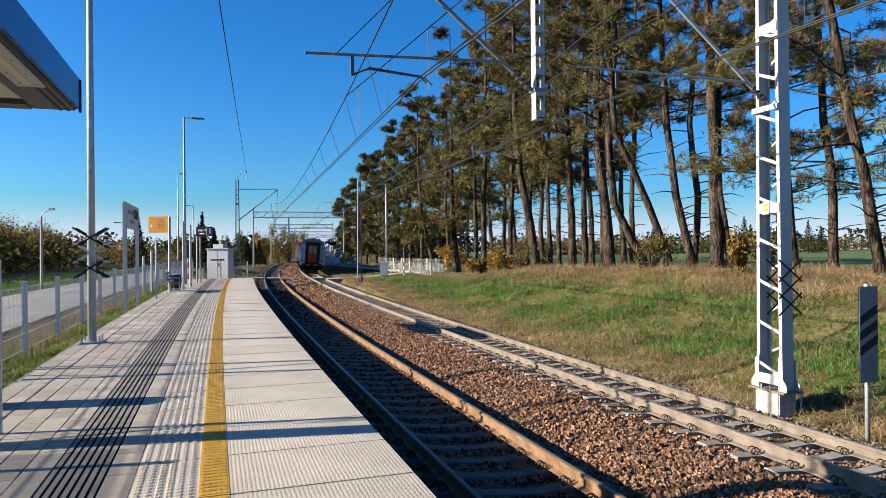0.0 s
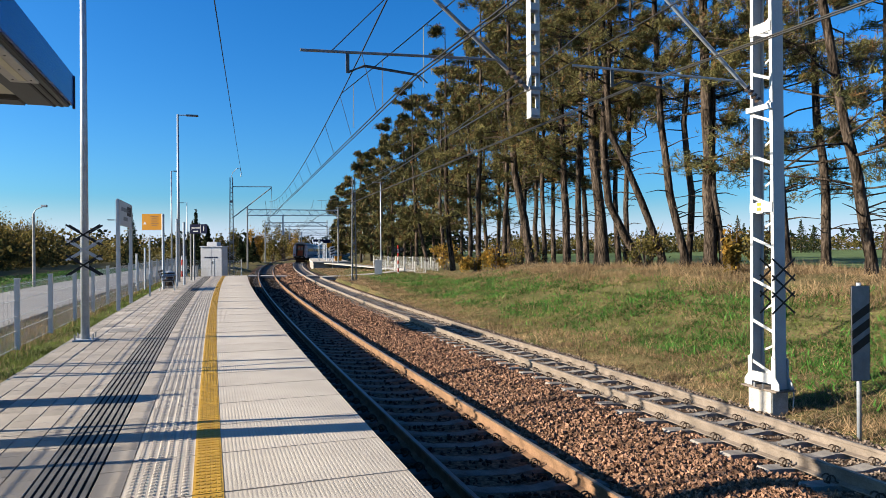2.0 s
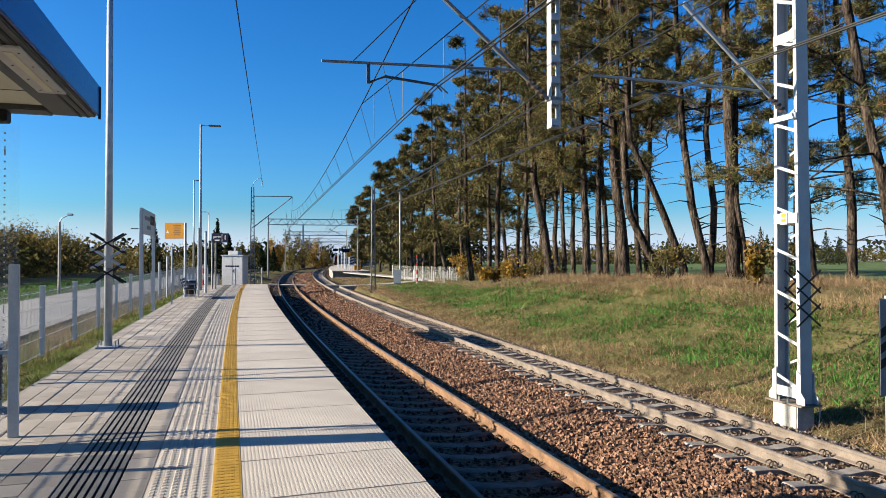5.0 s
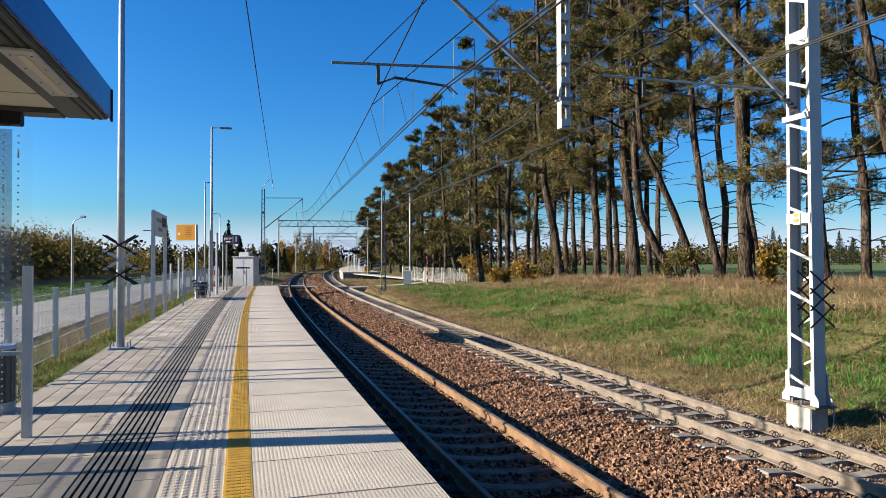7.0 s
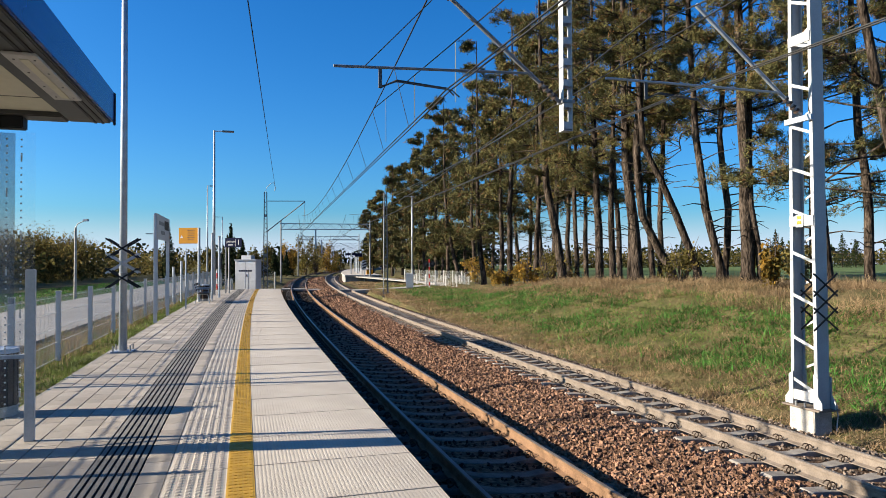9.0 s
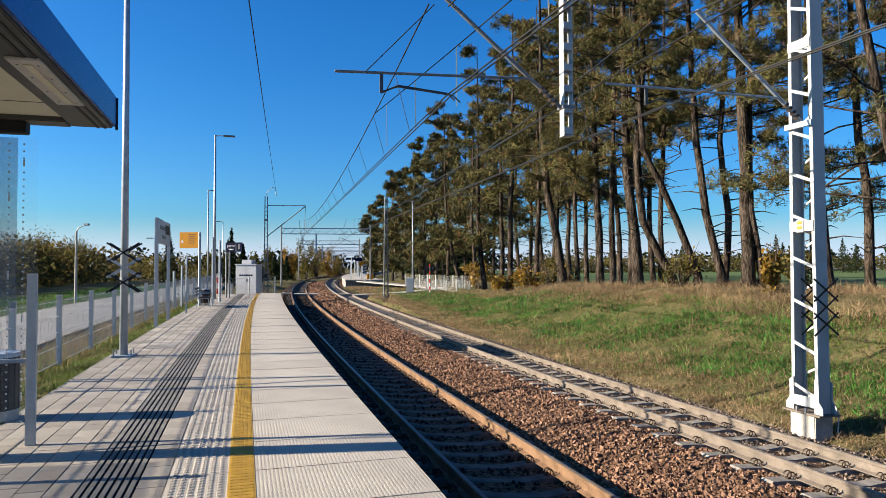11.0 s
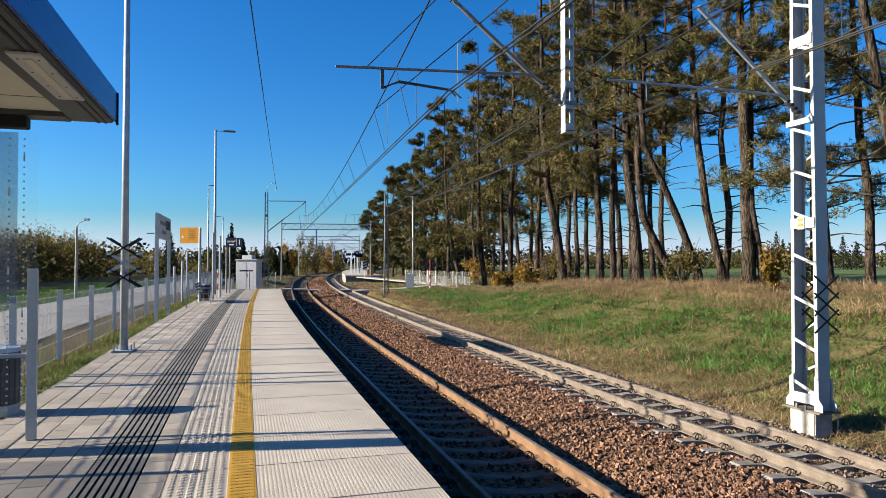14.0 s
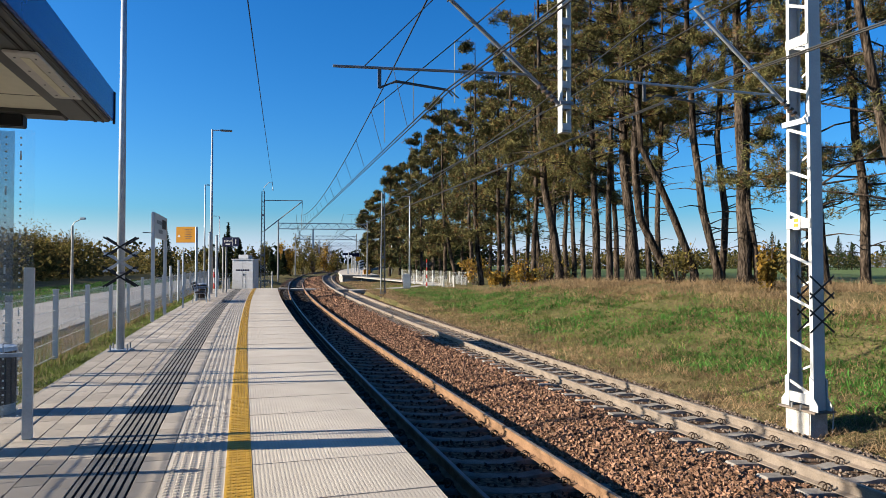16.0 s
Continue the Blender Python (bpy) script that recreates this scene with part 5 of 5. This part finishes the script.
def bush(name, label, category, x, y, z, w, d, h, count, size, material, seed, group="", lobes=9, twigs=14, low=0.12):
    """A shrub or small broadleaf tree: stems, twigs and a ragged crown of separate leaves in lobes."""
    rng = np.random.default_rng(seed)
    b = thing(name, label, category, pose(x, y, z), group)
    own = bmesh.new()
    for i in range(twigs):
        a, lean = rng.uniform(0, 2 * math.pi), rng.uniform(0.1, 0.5)
        top = Vector((math.cos(a) * lean * w, math.sin(a) * lean * d, h * rng.uniform(0.6, 1.05)))
        tube([Vector((math.cos(a) * 0.05 * w, math.sin(a) * 0.05 * d, -0.15)), top * 0.5 + Vector((0, 0, 0.06 * h)), top], 0.02 + 0.006 * h, 4, 0.006, own)
    part("woody_stem", own, M_TWIG, b)
    c = np.stack([np.clip(rng.normal(0, 0.27, lobes), -0.5, 0.5) * w, np.clip(rng.normal(0, 0.27, lobes), -0.5, 0.5) * d, rng.uniform(low + 0.12, 0.82, lobes) * h], 1)
    pick = rng.integers(0, lobes, count)
    p = c[pick] + rng.normal(size=(count, 3)) * np.array([w, d, h]) * 0.105
    p[:, 2] = np.maximum(p[:, 2], 0.05)
    shell("foliage", material, leaf_mesh("foliage", p, size, rng, 0.6, False), b)
    return b


def gz(x, y):
    return float(ground_z(np.array([x]), np.array([y]))[0]) - 0.03


for i, (k, n, w, h) in enumerate(((0.497, 14.0, 0.7, 1.9), (0.052, 15.6, 2.6, 2.6), (0.125, 14.2, 2.0, 2.0), (0.095, 14.6, 1.6, 1.7))):
    x, y = at_view(k, n)
    bush("bush", "small bush with orange-yellow autumn leaves", "bush", x, y, gz(x, y), w, w, h, 900, 0.10 + 0.0022 * y, M_AUTUMN, 40 + i, "autumn bushes", 7, 10)
for i, (k, n, w, h) in enumerate(((0.36, 15.0, 1.6, 2.0), (0.53, 16.0, 1.6, 1.5), (0.16, 15.0, 2.4, 2.2))):
    x, y = at_view(k, n)
    bush("bush", "low olive-green bush under the pines", "bush", x, y, gz(x, y), w, w, h, 900, 0.09 + 0.002 * y, M_BUSH, 60 + i, "undergrowth bushes", 7, 14)

# across the road: overgrown autumn hedge and small trees
rng_left = np.random.default_rng(9)
for i in range(26):
    s = 14 + i * 4.2 + rng_left.uniform(-1.5, 1.5)
    n = -31.0 - rng_left.uniform(0, 6) - max(0, s - 60) * 0.06
    p = spot(s, n)
    yellow = i % 6 == 3
    bush("hedge_tree", "golden autumn shrub across the road" if yellow else "half-bare brown autumn shrub across the road", "shrub", p.x, p.y, gz(p.x, p.y), 6.2, 5.0, rng_left.uniform(5.2, 7.6), 3500, 0.24, M_AUTUMN if yellow else M_BUSH, 500 + i, "roadside shrubs", 24, 46, 0.02)


def fir(x, y, z, h, w, seed, material=M_FIR, label="dark pointed fir tree beyond the road", count=1500):
    rng = np.random.default_rng(seed)
    t = thing("fir_tree", label, "tree", pose(x, y, z), "distant firs")
    w *= 1.55
    part("trunk", rod((0, 0, -0.2), (0, 0, h), 0.16, 0.02, 6), M_BARK, t)
    u = 1 - rng.random(count) ** 0.6
    tier = np.floor(u * 11) / 11
    r = w * (1 - u) ** 1.15 * (0.55 + 0.5 * (1 - (u - tier) * 11)) * np.sqrt(rng.random(count))
    a = rng.uniform(0, 2 * math.pi, count)
    p = np.stack([r * np.cos(a), r * np.sin(a), 0.6 + u * (h - 0.5) - r * 0.25], 1)
    shell("crown", material, leaf_mesh("crown", p, 0.34, rng, 0.5), t)
    return t


for i, (k, y, h, w) in enumerate(((-0.317, 80, 7.2, 1.2), (-0.322, 84, 6.0, 1.1), (-0.30, 88, 5.6, 1.1), (-0.252, 125, 5.0, 1.2), (-0.243, 128, 5.8, 1.2), (-0.234, 124, 4.8, 1.1), (-0.62, 110, 8.0, 2.4), (-0.41, 92, 7.5, 1.5))):
    fir(k * y, y, gz(k * y, y), h, w, 700 + i)
for i, (k, y, h, w, m) in enumerate(((-0.225, 150, 7.5, 3.4, M_AUTUMN), (-0.205, 165, 9.0, 4.2, M_BUSH), (-0.172, 190, 9.5, 5.0, M_AUTUMN), (-0.19, 180, 8.5, 4.5, M_BUSH), (-0.265, 130, 6.0, 4.0, M_BUSH), (-0.155, 230, 8.0, 5, M_BUSH), (-0.29, 110, 5.0, 4.0, M_BUSH), (-0.34, 95, 5.0, 4.5, M_BUSH))):
    bush("broadleaf_tree", "golden-leaved tree beside the line" if m is M_AUTUMN else "brown autumn tree beside the line", "tree", k * y, y, gz(k * y, y), w, w, h, 2400, 0.42, m, 800 + i, "trees beside the line", 12, 16, 0.0)


def far_wood(name, label, points, h, size, count, seed, material):
    """A far belt of trees: uneven crowns of many clumps in one mesh."""
    rng = np.random.default_rng(seed)
    pts = np.array(points, float)
    seg = rng.integers(0, len(pts) - 1, count)
    t = rng.random(count)
    base = pts[seg] + (pts[seg + 1] - pts[seg]) * t[:, None]
    run = seg + t
    top = h * (0.62 + 0.2 * np.sin(run * 37.0) * np.sin(run * 11.3 + seed) + 0.2 * np.sin(run * 83.0 + 1))
    z = ground_z(base[:, 0], base[:, 1]) + rng.random(count) ** 0.8 * top
    p = np.stack([base[:, 0] + rng.normal(0, 3, count), base[:, 1] + rng.normal(0, 3, count), z], 1)
    return tagged(shell(name, material, leaf_mesh(name, p, size, rng, 0.7, False)), label, "trees", kind="stuff")


far_wood("far_wood", "brown autumn hedge and trees behind the field", [(22, 185), (70, 195), (130, 230), (190, 200), (240, 150), (300, 110)], 6.5, 0.6, 36000, 21, M_BUSH)
far_wood("far_wood", "distant dark wood on the horizon", [(-420, 300), (-250, 420), (-100, 520), (60, 560), (250, 480), (420, 300)], 17, 3.0, 9000, 22, M_FIR)
far_wood("far_wood", "brown thicket across the road", [(-45, 15), (-48, 45), (-52, 80), (-60, 120), (-66, 170)], 6.5, 0.6, 15000, 23, M_BUSH)
far_wood("far_wood", "dark thicket behind the pine row", [(8, 150), (-2, 190), (-10, 240), (10, 300)], 12, 1.2, 9000, 24, M_FIR)
for i, (k, y, h, w) in enumerate(((0.50, 150, 9, 2.4), (0.51, 152, 7, 2.2), (0.60, 150, 8, 2.2), (0.62, 155, 6.5, 2.0), (0.36, 170, 8, 2.4))):
    fir(k * y, y, gz(k * y, y), h, w, 740 + i, label="dark fir tree behind the field")


# ---- grass ----
def blades(name, label, material, count, s0, s1, n0, n1, length, width, seed, near=1.7, lean=0.5, per=6, patch=0.0, clump=0.09):
    rng = np.random.default_rng(seed)
    s = s0 + (s1 - s0) * rng.random(count) ** near
    n = n0 + (n1 - n0) * rng.random(count)
    if patch:
        keep = np.sin(s * 0.9 + n * 1.1 + seed) * np.sin(s * 0.37 - n * 0.8 + seed) + rng.normal(0, 0.35, count) > patch
        s, n = s[keep], n[keep]
    h, x, y = np.interp(s, LS, LH), np.interp(s, LS, LX), np.interp(s, LS, LY)
    px, py = x + n * np.cos(h), y - n * np.sin(h)
    root = np.repeat(np.stack([px, py, ground_z(px, py) - 0.02], 1), per, axis=0)
    k = len(root)
    far = np.repeat(1 + 0.02 * (s - s0), per)[:, None]
    root[:, :2] += rng.normal(0, clump, (k, 2)) * far
    tuft = np.clip(0.5 + 0.9 * np.sin(s * 3.1 + n * 2.3 + seed) * np.sin(n * 2.7 - s * 1.9), 0, 1)
    tall = rng.uniform(0.45, 1.15, (k, 1)) * length * np.repeat(0.55 + 0.85 * tuft, per)[:, None]
    tilt = rng.normal(0, lean, (k, 2))
    up = np.concatenate([tilt, np.ones((k, 1))], 1)
    up /= np.linalg.norm(up, axis=1)[:, None]
    a = rng.uniform(0, 2 * math.pi, k)
    side = np.stack([np.cos(a), np.sin(a), np.zeros(k)], 1) * width * far * 0.5
    tip = root + up * tall + np.concatenate([tilt, -np.abs(tilt[:, :1])], 1) * tall * 0.35
    v = np.stack([root - side, root + side, tip], 1).reshape(-1, 3)
    f = np.arange(k * 3).reshape(-1, 3)
    return tagged(shell(name, material, mesh_np(name, v, f)), label, "grass", kind="stuff")


blades("grass", "short green grass on the railway slope", M_GRASS, 22000, 6, 75, 7.2, 13.2, 0.14, 0.022, 1, lean=0.9)
blades("grass", "straw-coloured dry grass among the green", M_STRAW, 26000, 6, 75, 6.7, 13.5, 0.17, 0.014, 2, patch=-0.05, lean=0.9)
blades("tall_dry_grass", "tall dry grass along the bank under the pines", M_STRAW, 13000, 8, 46, 12.0, 17.0, 0.36, 0.013, 3, lean=0.85, per=8, near=1.35, clump=0.10, patch=-0.35)
blades("grass", "green grass verge along the platform fence", M_GRASS, 5200, 6, 50, -6.9, -5.72, 0.10, 0.014, 4, per=7)
blades("grass", "mixed grass between fence and road", M_STRAW, 5000, 6, 60, -8.9, -6.6, 0.3, 0.012, 5, per=6)
blades("grass", "green grass between fence and road", M_GRASS, 4500, 6, 60, -8.9, -6.6, 0.22, 0.014, 6, per=6)
blades("grass", "straw grass along the ballast edge", M_STRAW, 11000, 6, 80, 6.6, 8.6, 0.17, 0.015, 8, per=6, lean=0.8, near=1.3)
blades("grass", "short dry grass beside the crossing path", M_STRAW, 8000, 40, 100, 6.6, 15.0, 0.13, 0.026, 9, per=6, near=1.0, lean=0.8)
blades("weeds", "rank dark green weed clumps on the slope", M_LUSH, 3600, 6, 60, 8.0, 13.0, 0.24, 0.034, 12, per=14, patch=0.1, lean=0.9, clump=0.10)
blades("grass", "lush dark green grass in patches on the slope", M_LUSH, 12500, 6, 70, 8.6, 12.0, 0.15, 0.024, 21, per=8, patch=-0.15, lean=0.7, clump=0.12)
blades("grass", "green verge across the road", M_LUSH, 4500, 8, 90, -22.0, -14.2, 0.2, 0.03, 31, per=6, near=1.3)
blades("grass", "flattened straw on the slope", M_STRAW, 5000, 6, 60, 7.0, 13.5, 0.38, 0.014, 13, per=8, patch=0.2, lean=1.6, clump=0.2)


# ---- the train ----
def coach(label, last):
    """A passenger coach, 26.2 m long; its front is towards +y, its origin at the rail under its rear end."""
    c = thing("railway_coach", label, "railway coach", group="coaches of the train")
    L, prof = 26.0, [(-1.40, 1.0), (-1.42, 1.25), (-1.42, 2.7), (-1.30, 3.3), (-1.05, 3.75), (-0.6, 3.98), (0, 4.05), (0.6, 3.98), (1.05, 3.75), (1.30, 3.3), (1.42, 2.7), (1.42, 1.25), (1.40, 1.0)]

    def hull(points, y0, y1):
        bm = bmesh.new()
        a, b = [[bm.verts.new((x, y, z)) for x, z in points] for y in (y0, y1)]
        for i in range(len(points)):
            j = (i + 1) % len(points)
            bm.faces.new((a[i], a[j], b[j], b[i]))
        bm.faces.new(a[::-1]), bm.faces.new(b)
        return bm

    body = part("body", hull(prof, 0.15, L), M_TRAIN, c)
    part("roof", hull([(x * 1.005, z + 0.012) for x, z in prof[3:10]], 0.1, L + 0.02), M_GALV_DARK, c, "grey ribbed roof")
    for x in (-1, 1):
        part("window_band", box(x * 1.42 - 0.006, x * 1.42 + 0.006, 1.6, L - 1.6, 2.0, 2.75), M_TRAIN_BLUE, c, "dark blue window band")
        for i in range(10):
            y = 2.6 + i * 2.15
            part("window", box(x * 1.43 - 0.006, x * 1.43 + 0.006, y, y + 1.5, 2.05, 2.7), M_WINDOW, body)
        for y in (0.55, L - 1.35):
            part("side_door", box(x * 1.425 - 0.008, x * 1.425 + 0.008, y, y + 0.8, 1.05, 2.95), M_TRAIN, c)
        part("waist_stripe", box(x * 1.424 - 0.006, x * 1.424 + 0.006, 0.2, L - 0.05, 1.15, 1.45), M_TRAIN_BLUE, c)
        part("buffer", rod((x * 0.87, -0.45, 1.05), (x * 0.87, 0.15, 1.05), 0.2, 0.1, 12), M_TRAIN_DARK, c)
        part("tail_lamp", rod((x * 1.1, 0.10, 1.5), (x * 1.1, 0.15, 1.5), 0.11, sides=12), M_RED, c)
    part("end_wall", hull([(x * 0.99, z - 0.02) for x, z in prof], 0.125, 0.149), M_TRAIN_END, c, "dull grey end wall")
    rim = box(-0.80, -0.60, -0.50, 0.15, 1.12, 3.62, 0.05)
    box(0.60, 0.80, -0.50, 0.15, 1.12, 3.62, 0.05, rim)
    box(-0.60, 0.60, -0.50, 0.15, 3.38, 3.62, 0.0, rim)
    box(-0.60, 0.60, -0.45, 0.15, 1.12, 1.28, 0.0, rim)
    box(-0.60, 0.60, -0.04, 0.15, 1.28, 3.38, 0.0, rim)
    gang = part("gangway", rim, M_TRAIN_DARK, c, "black rubber gangway frame")
    part("end_door", box(-0.5, 0.5, -0.07, -0.05, 1.3, 3.3), M_ORANGE, gang, "orange end door")
    for x in (-0.25, 0.25):
        part("door_window", box(x - 0.19, x + 0.19, -0.08, -0.07, 2.35, 3.15), M_WINDOW, gang)
    part("underframe", box(-1.25, 1.25, 0.3, L - 0.2, 0.75, 1.0), M_TRAIN_DARK, c)
    for y in (3.2, L - 3.2):
        bogie = part("bogie", box(-1.05, 1.05, y - 1.7, y + 1.7, 0.45, 0.75, 0.05), M_TRAIN_DARK, c)
        for w in (-1.25, 1.25):
            part("wheelset", rod((-0.8, y + w, 0.46), (0.8, y + w, 0.46), 0.46, sides=16), M_CLIP, bogie)
    part("coupling", box(-0.15, 0.15, -0.35, 0.3, 0.85, 1.15, 0.03), M_TRAIN_DARK, c)
    return c


train = [coach("silver-grey passenger coach with an orange end door, last of the train", True)]
for i in range(1, 6):
    train.append(copy_thing(train[0], Matrix.Identity(4)))
    tagged(train[-1], "silver-grey and blue passenger coach of the departing train")

# ---- platform surface, piece by piece ----
def slab_mesh():
    """A platform edge slab, 1 m of the line's length, with rows of tactile studs at its inner side."""
    w = EDGE - W_L
    bm = box(-w, 0, 0.004, 0.996, -0.11, 0.0, 0.005)
    for i in range(6):
        for j in range(14):
            x, y = -w + 0.055 + i * 0.075, 0.04 + j * 0.071
            r0, r1, top = 0.020, 0.013, 0.0095
            lo = [bm.verts.new((x + a * r0, y + b * r0, 0.0005)) for a, b in ((-1, -1), (1, -1), (1, 1), (-1, 1))]
            hi = [bm.verts.new((x + a * r1, y + b * r1, top)) for a, b in ((-1, -1), (1, -1), (1, 1), (-1, 1))]
            bm.faces.new(hi)
            for k in range(4):
                bm.faces.new((lo[k], lo[(k + 1) % 4], hi[(k + 1) % 4], hi[k]))
    me = bpy.data.meshes.new("edge_slab")
    bm.to_mesh(me)
    bm.free()
    me.materials.append(M_SLAB)
    return me


def yellow_mesh():
    w = EDGE - Y_L
    bm = box(-w, -(EDGE - Y_R), 0.003, 0.997, 0.0, 0.0035)
    for i in range(5):
        for j in range(12):
            x, y = -w + 0.03 + i * 0.04, 0.05 + j * 0.08
            box(x - 0.012, x + 0.012, y - 0.022, y + 0.022, 0.0036, 0.0075, bm=bm)
    me = bpy.data.meshes.new("yellow_line")
    bm.to_mesh(me)
    bm.free()
    me.materials.append(M_YELLOW)
    return me


SLAB, LINE = slab_mesh(), yellow_mesh()
for i in range(-6, 49):
    m = stand(i + 0.12, EDGE, random.uniform(-0.002, 0.002))
    slab = shell("edge_slab", M_SLAB, SLAB, platform, at=m)
    shell("yellow_line", M_YELLOW, LINE, slab)

band("guide_strip", M_GROOVE, G_L, G_R, -0.11, -0.004, "dark tactile guide strip", -6)
for i in range(7):
    a = G_L + 0.012 + i * 0.063
    band("guide_rib", M_GUIDE, a, a + 0.039, -0.02, 0.003, "", -6)


def paver_mesh(w, l):
    bm = box(0.003, w - 0.003, 0.003, l - 0.003, -0.08, 0.0)
    top = [e for e in bm.edges if all(v.co.z > -0.01 for v in e.verts)]
    bmesh.ops.bevel(bm, geom=top, offset=0.0025, segments=1, affect="EDGES")
    me = bpy.data.meshes.new("paver")
    bm.to_mesh(me)
    bm.free()
    me.materials.append(M_PAVER)
    return me


COLS = [(W_L - 0.225, 0.222)] + [(P_L + i * 0.2265, 0.2265) for i in range(6)]
PAVER = paver_mesh(0.2245, 0.3)
band("paver_bed", M_GROOVE, P_L, G_L, -0.10, -0.05, "", -6)
band("paver_bed", M_GROOVE, G_R, W_L, -0.10, -0.05, "", -6)
rest, used = [], 0
for j in range(-18, 162):
    for c, (n0, w) in enumerate(COLS):
        s = j * 0.3 + (0.15 if c % 2 else 0.0)
        if s > P_END - 0.3:
            continue
        m = stand(s, n0, random.uniform(-0.0025, 0.0025), random.uniform(-0.25, 0.25)) @ pose(0, 0, 0, random.uniform(-0.35, 0.35), random.uniform(-0.35, 0.35), 0)
        if 3.8 < s < 16.6 and used < 300:
            shell("paver", M_PAVER, PAVER, platform, at=m)
            used += 1
        else:
            rest.append(m)
tagged(shell("farther_pavers", M_PAVER, joined("farther_pavers", PAVER, rest), platform), kind="stuff")
cover = shell("access_cover", M_EDGE, sweep("access_cover", [(-5.35, 0.0), (-5.35, 0.006), (-4.75, 0.006), (-4.75, 0.0)], 17.0, 17.7, 0.7), platform, "pale concrete access cover")


# ---- what moves ----
def train_at(t):
    """How far along the line the train's rear end is at t seconds."""
    return 77.0 + 30.5 * min(t, 3.0) + 28.5 * max(0.0, t - 3.0)


def motions():
    for i, c in enumerate(train):
        rows = []
        for k in range(33):
            t = k * 0.5
            s = train_at(t) + i * 26.6
            a, b = spot(s, FAR_N), spot(s + 26.0, FAR_N)
            turn = math.degrees(math.atan2(b.y - a.y, b.x - a.x)) - 90 + (-1.5 if i == 0 else 0.0)
            rows.append((t, Matrix.Translation((a.x, a.y, FAR_MID)) @ pose(0, 0, 0, 0, 4.0, turn)))
        walk(c, rows)


motions()
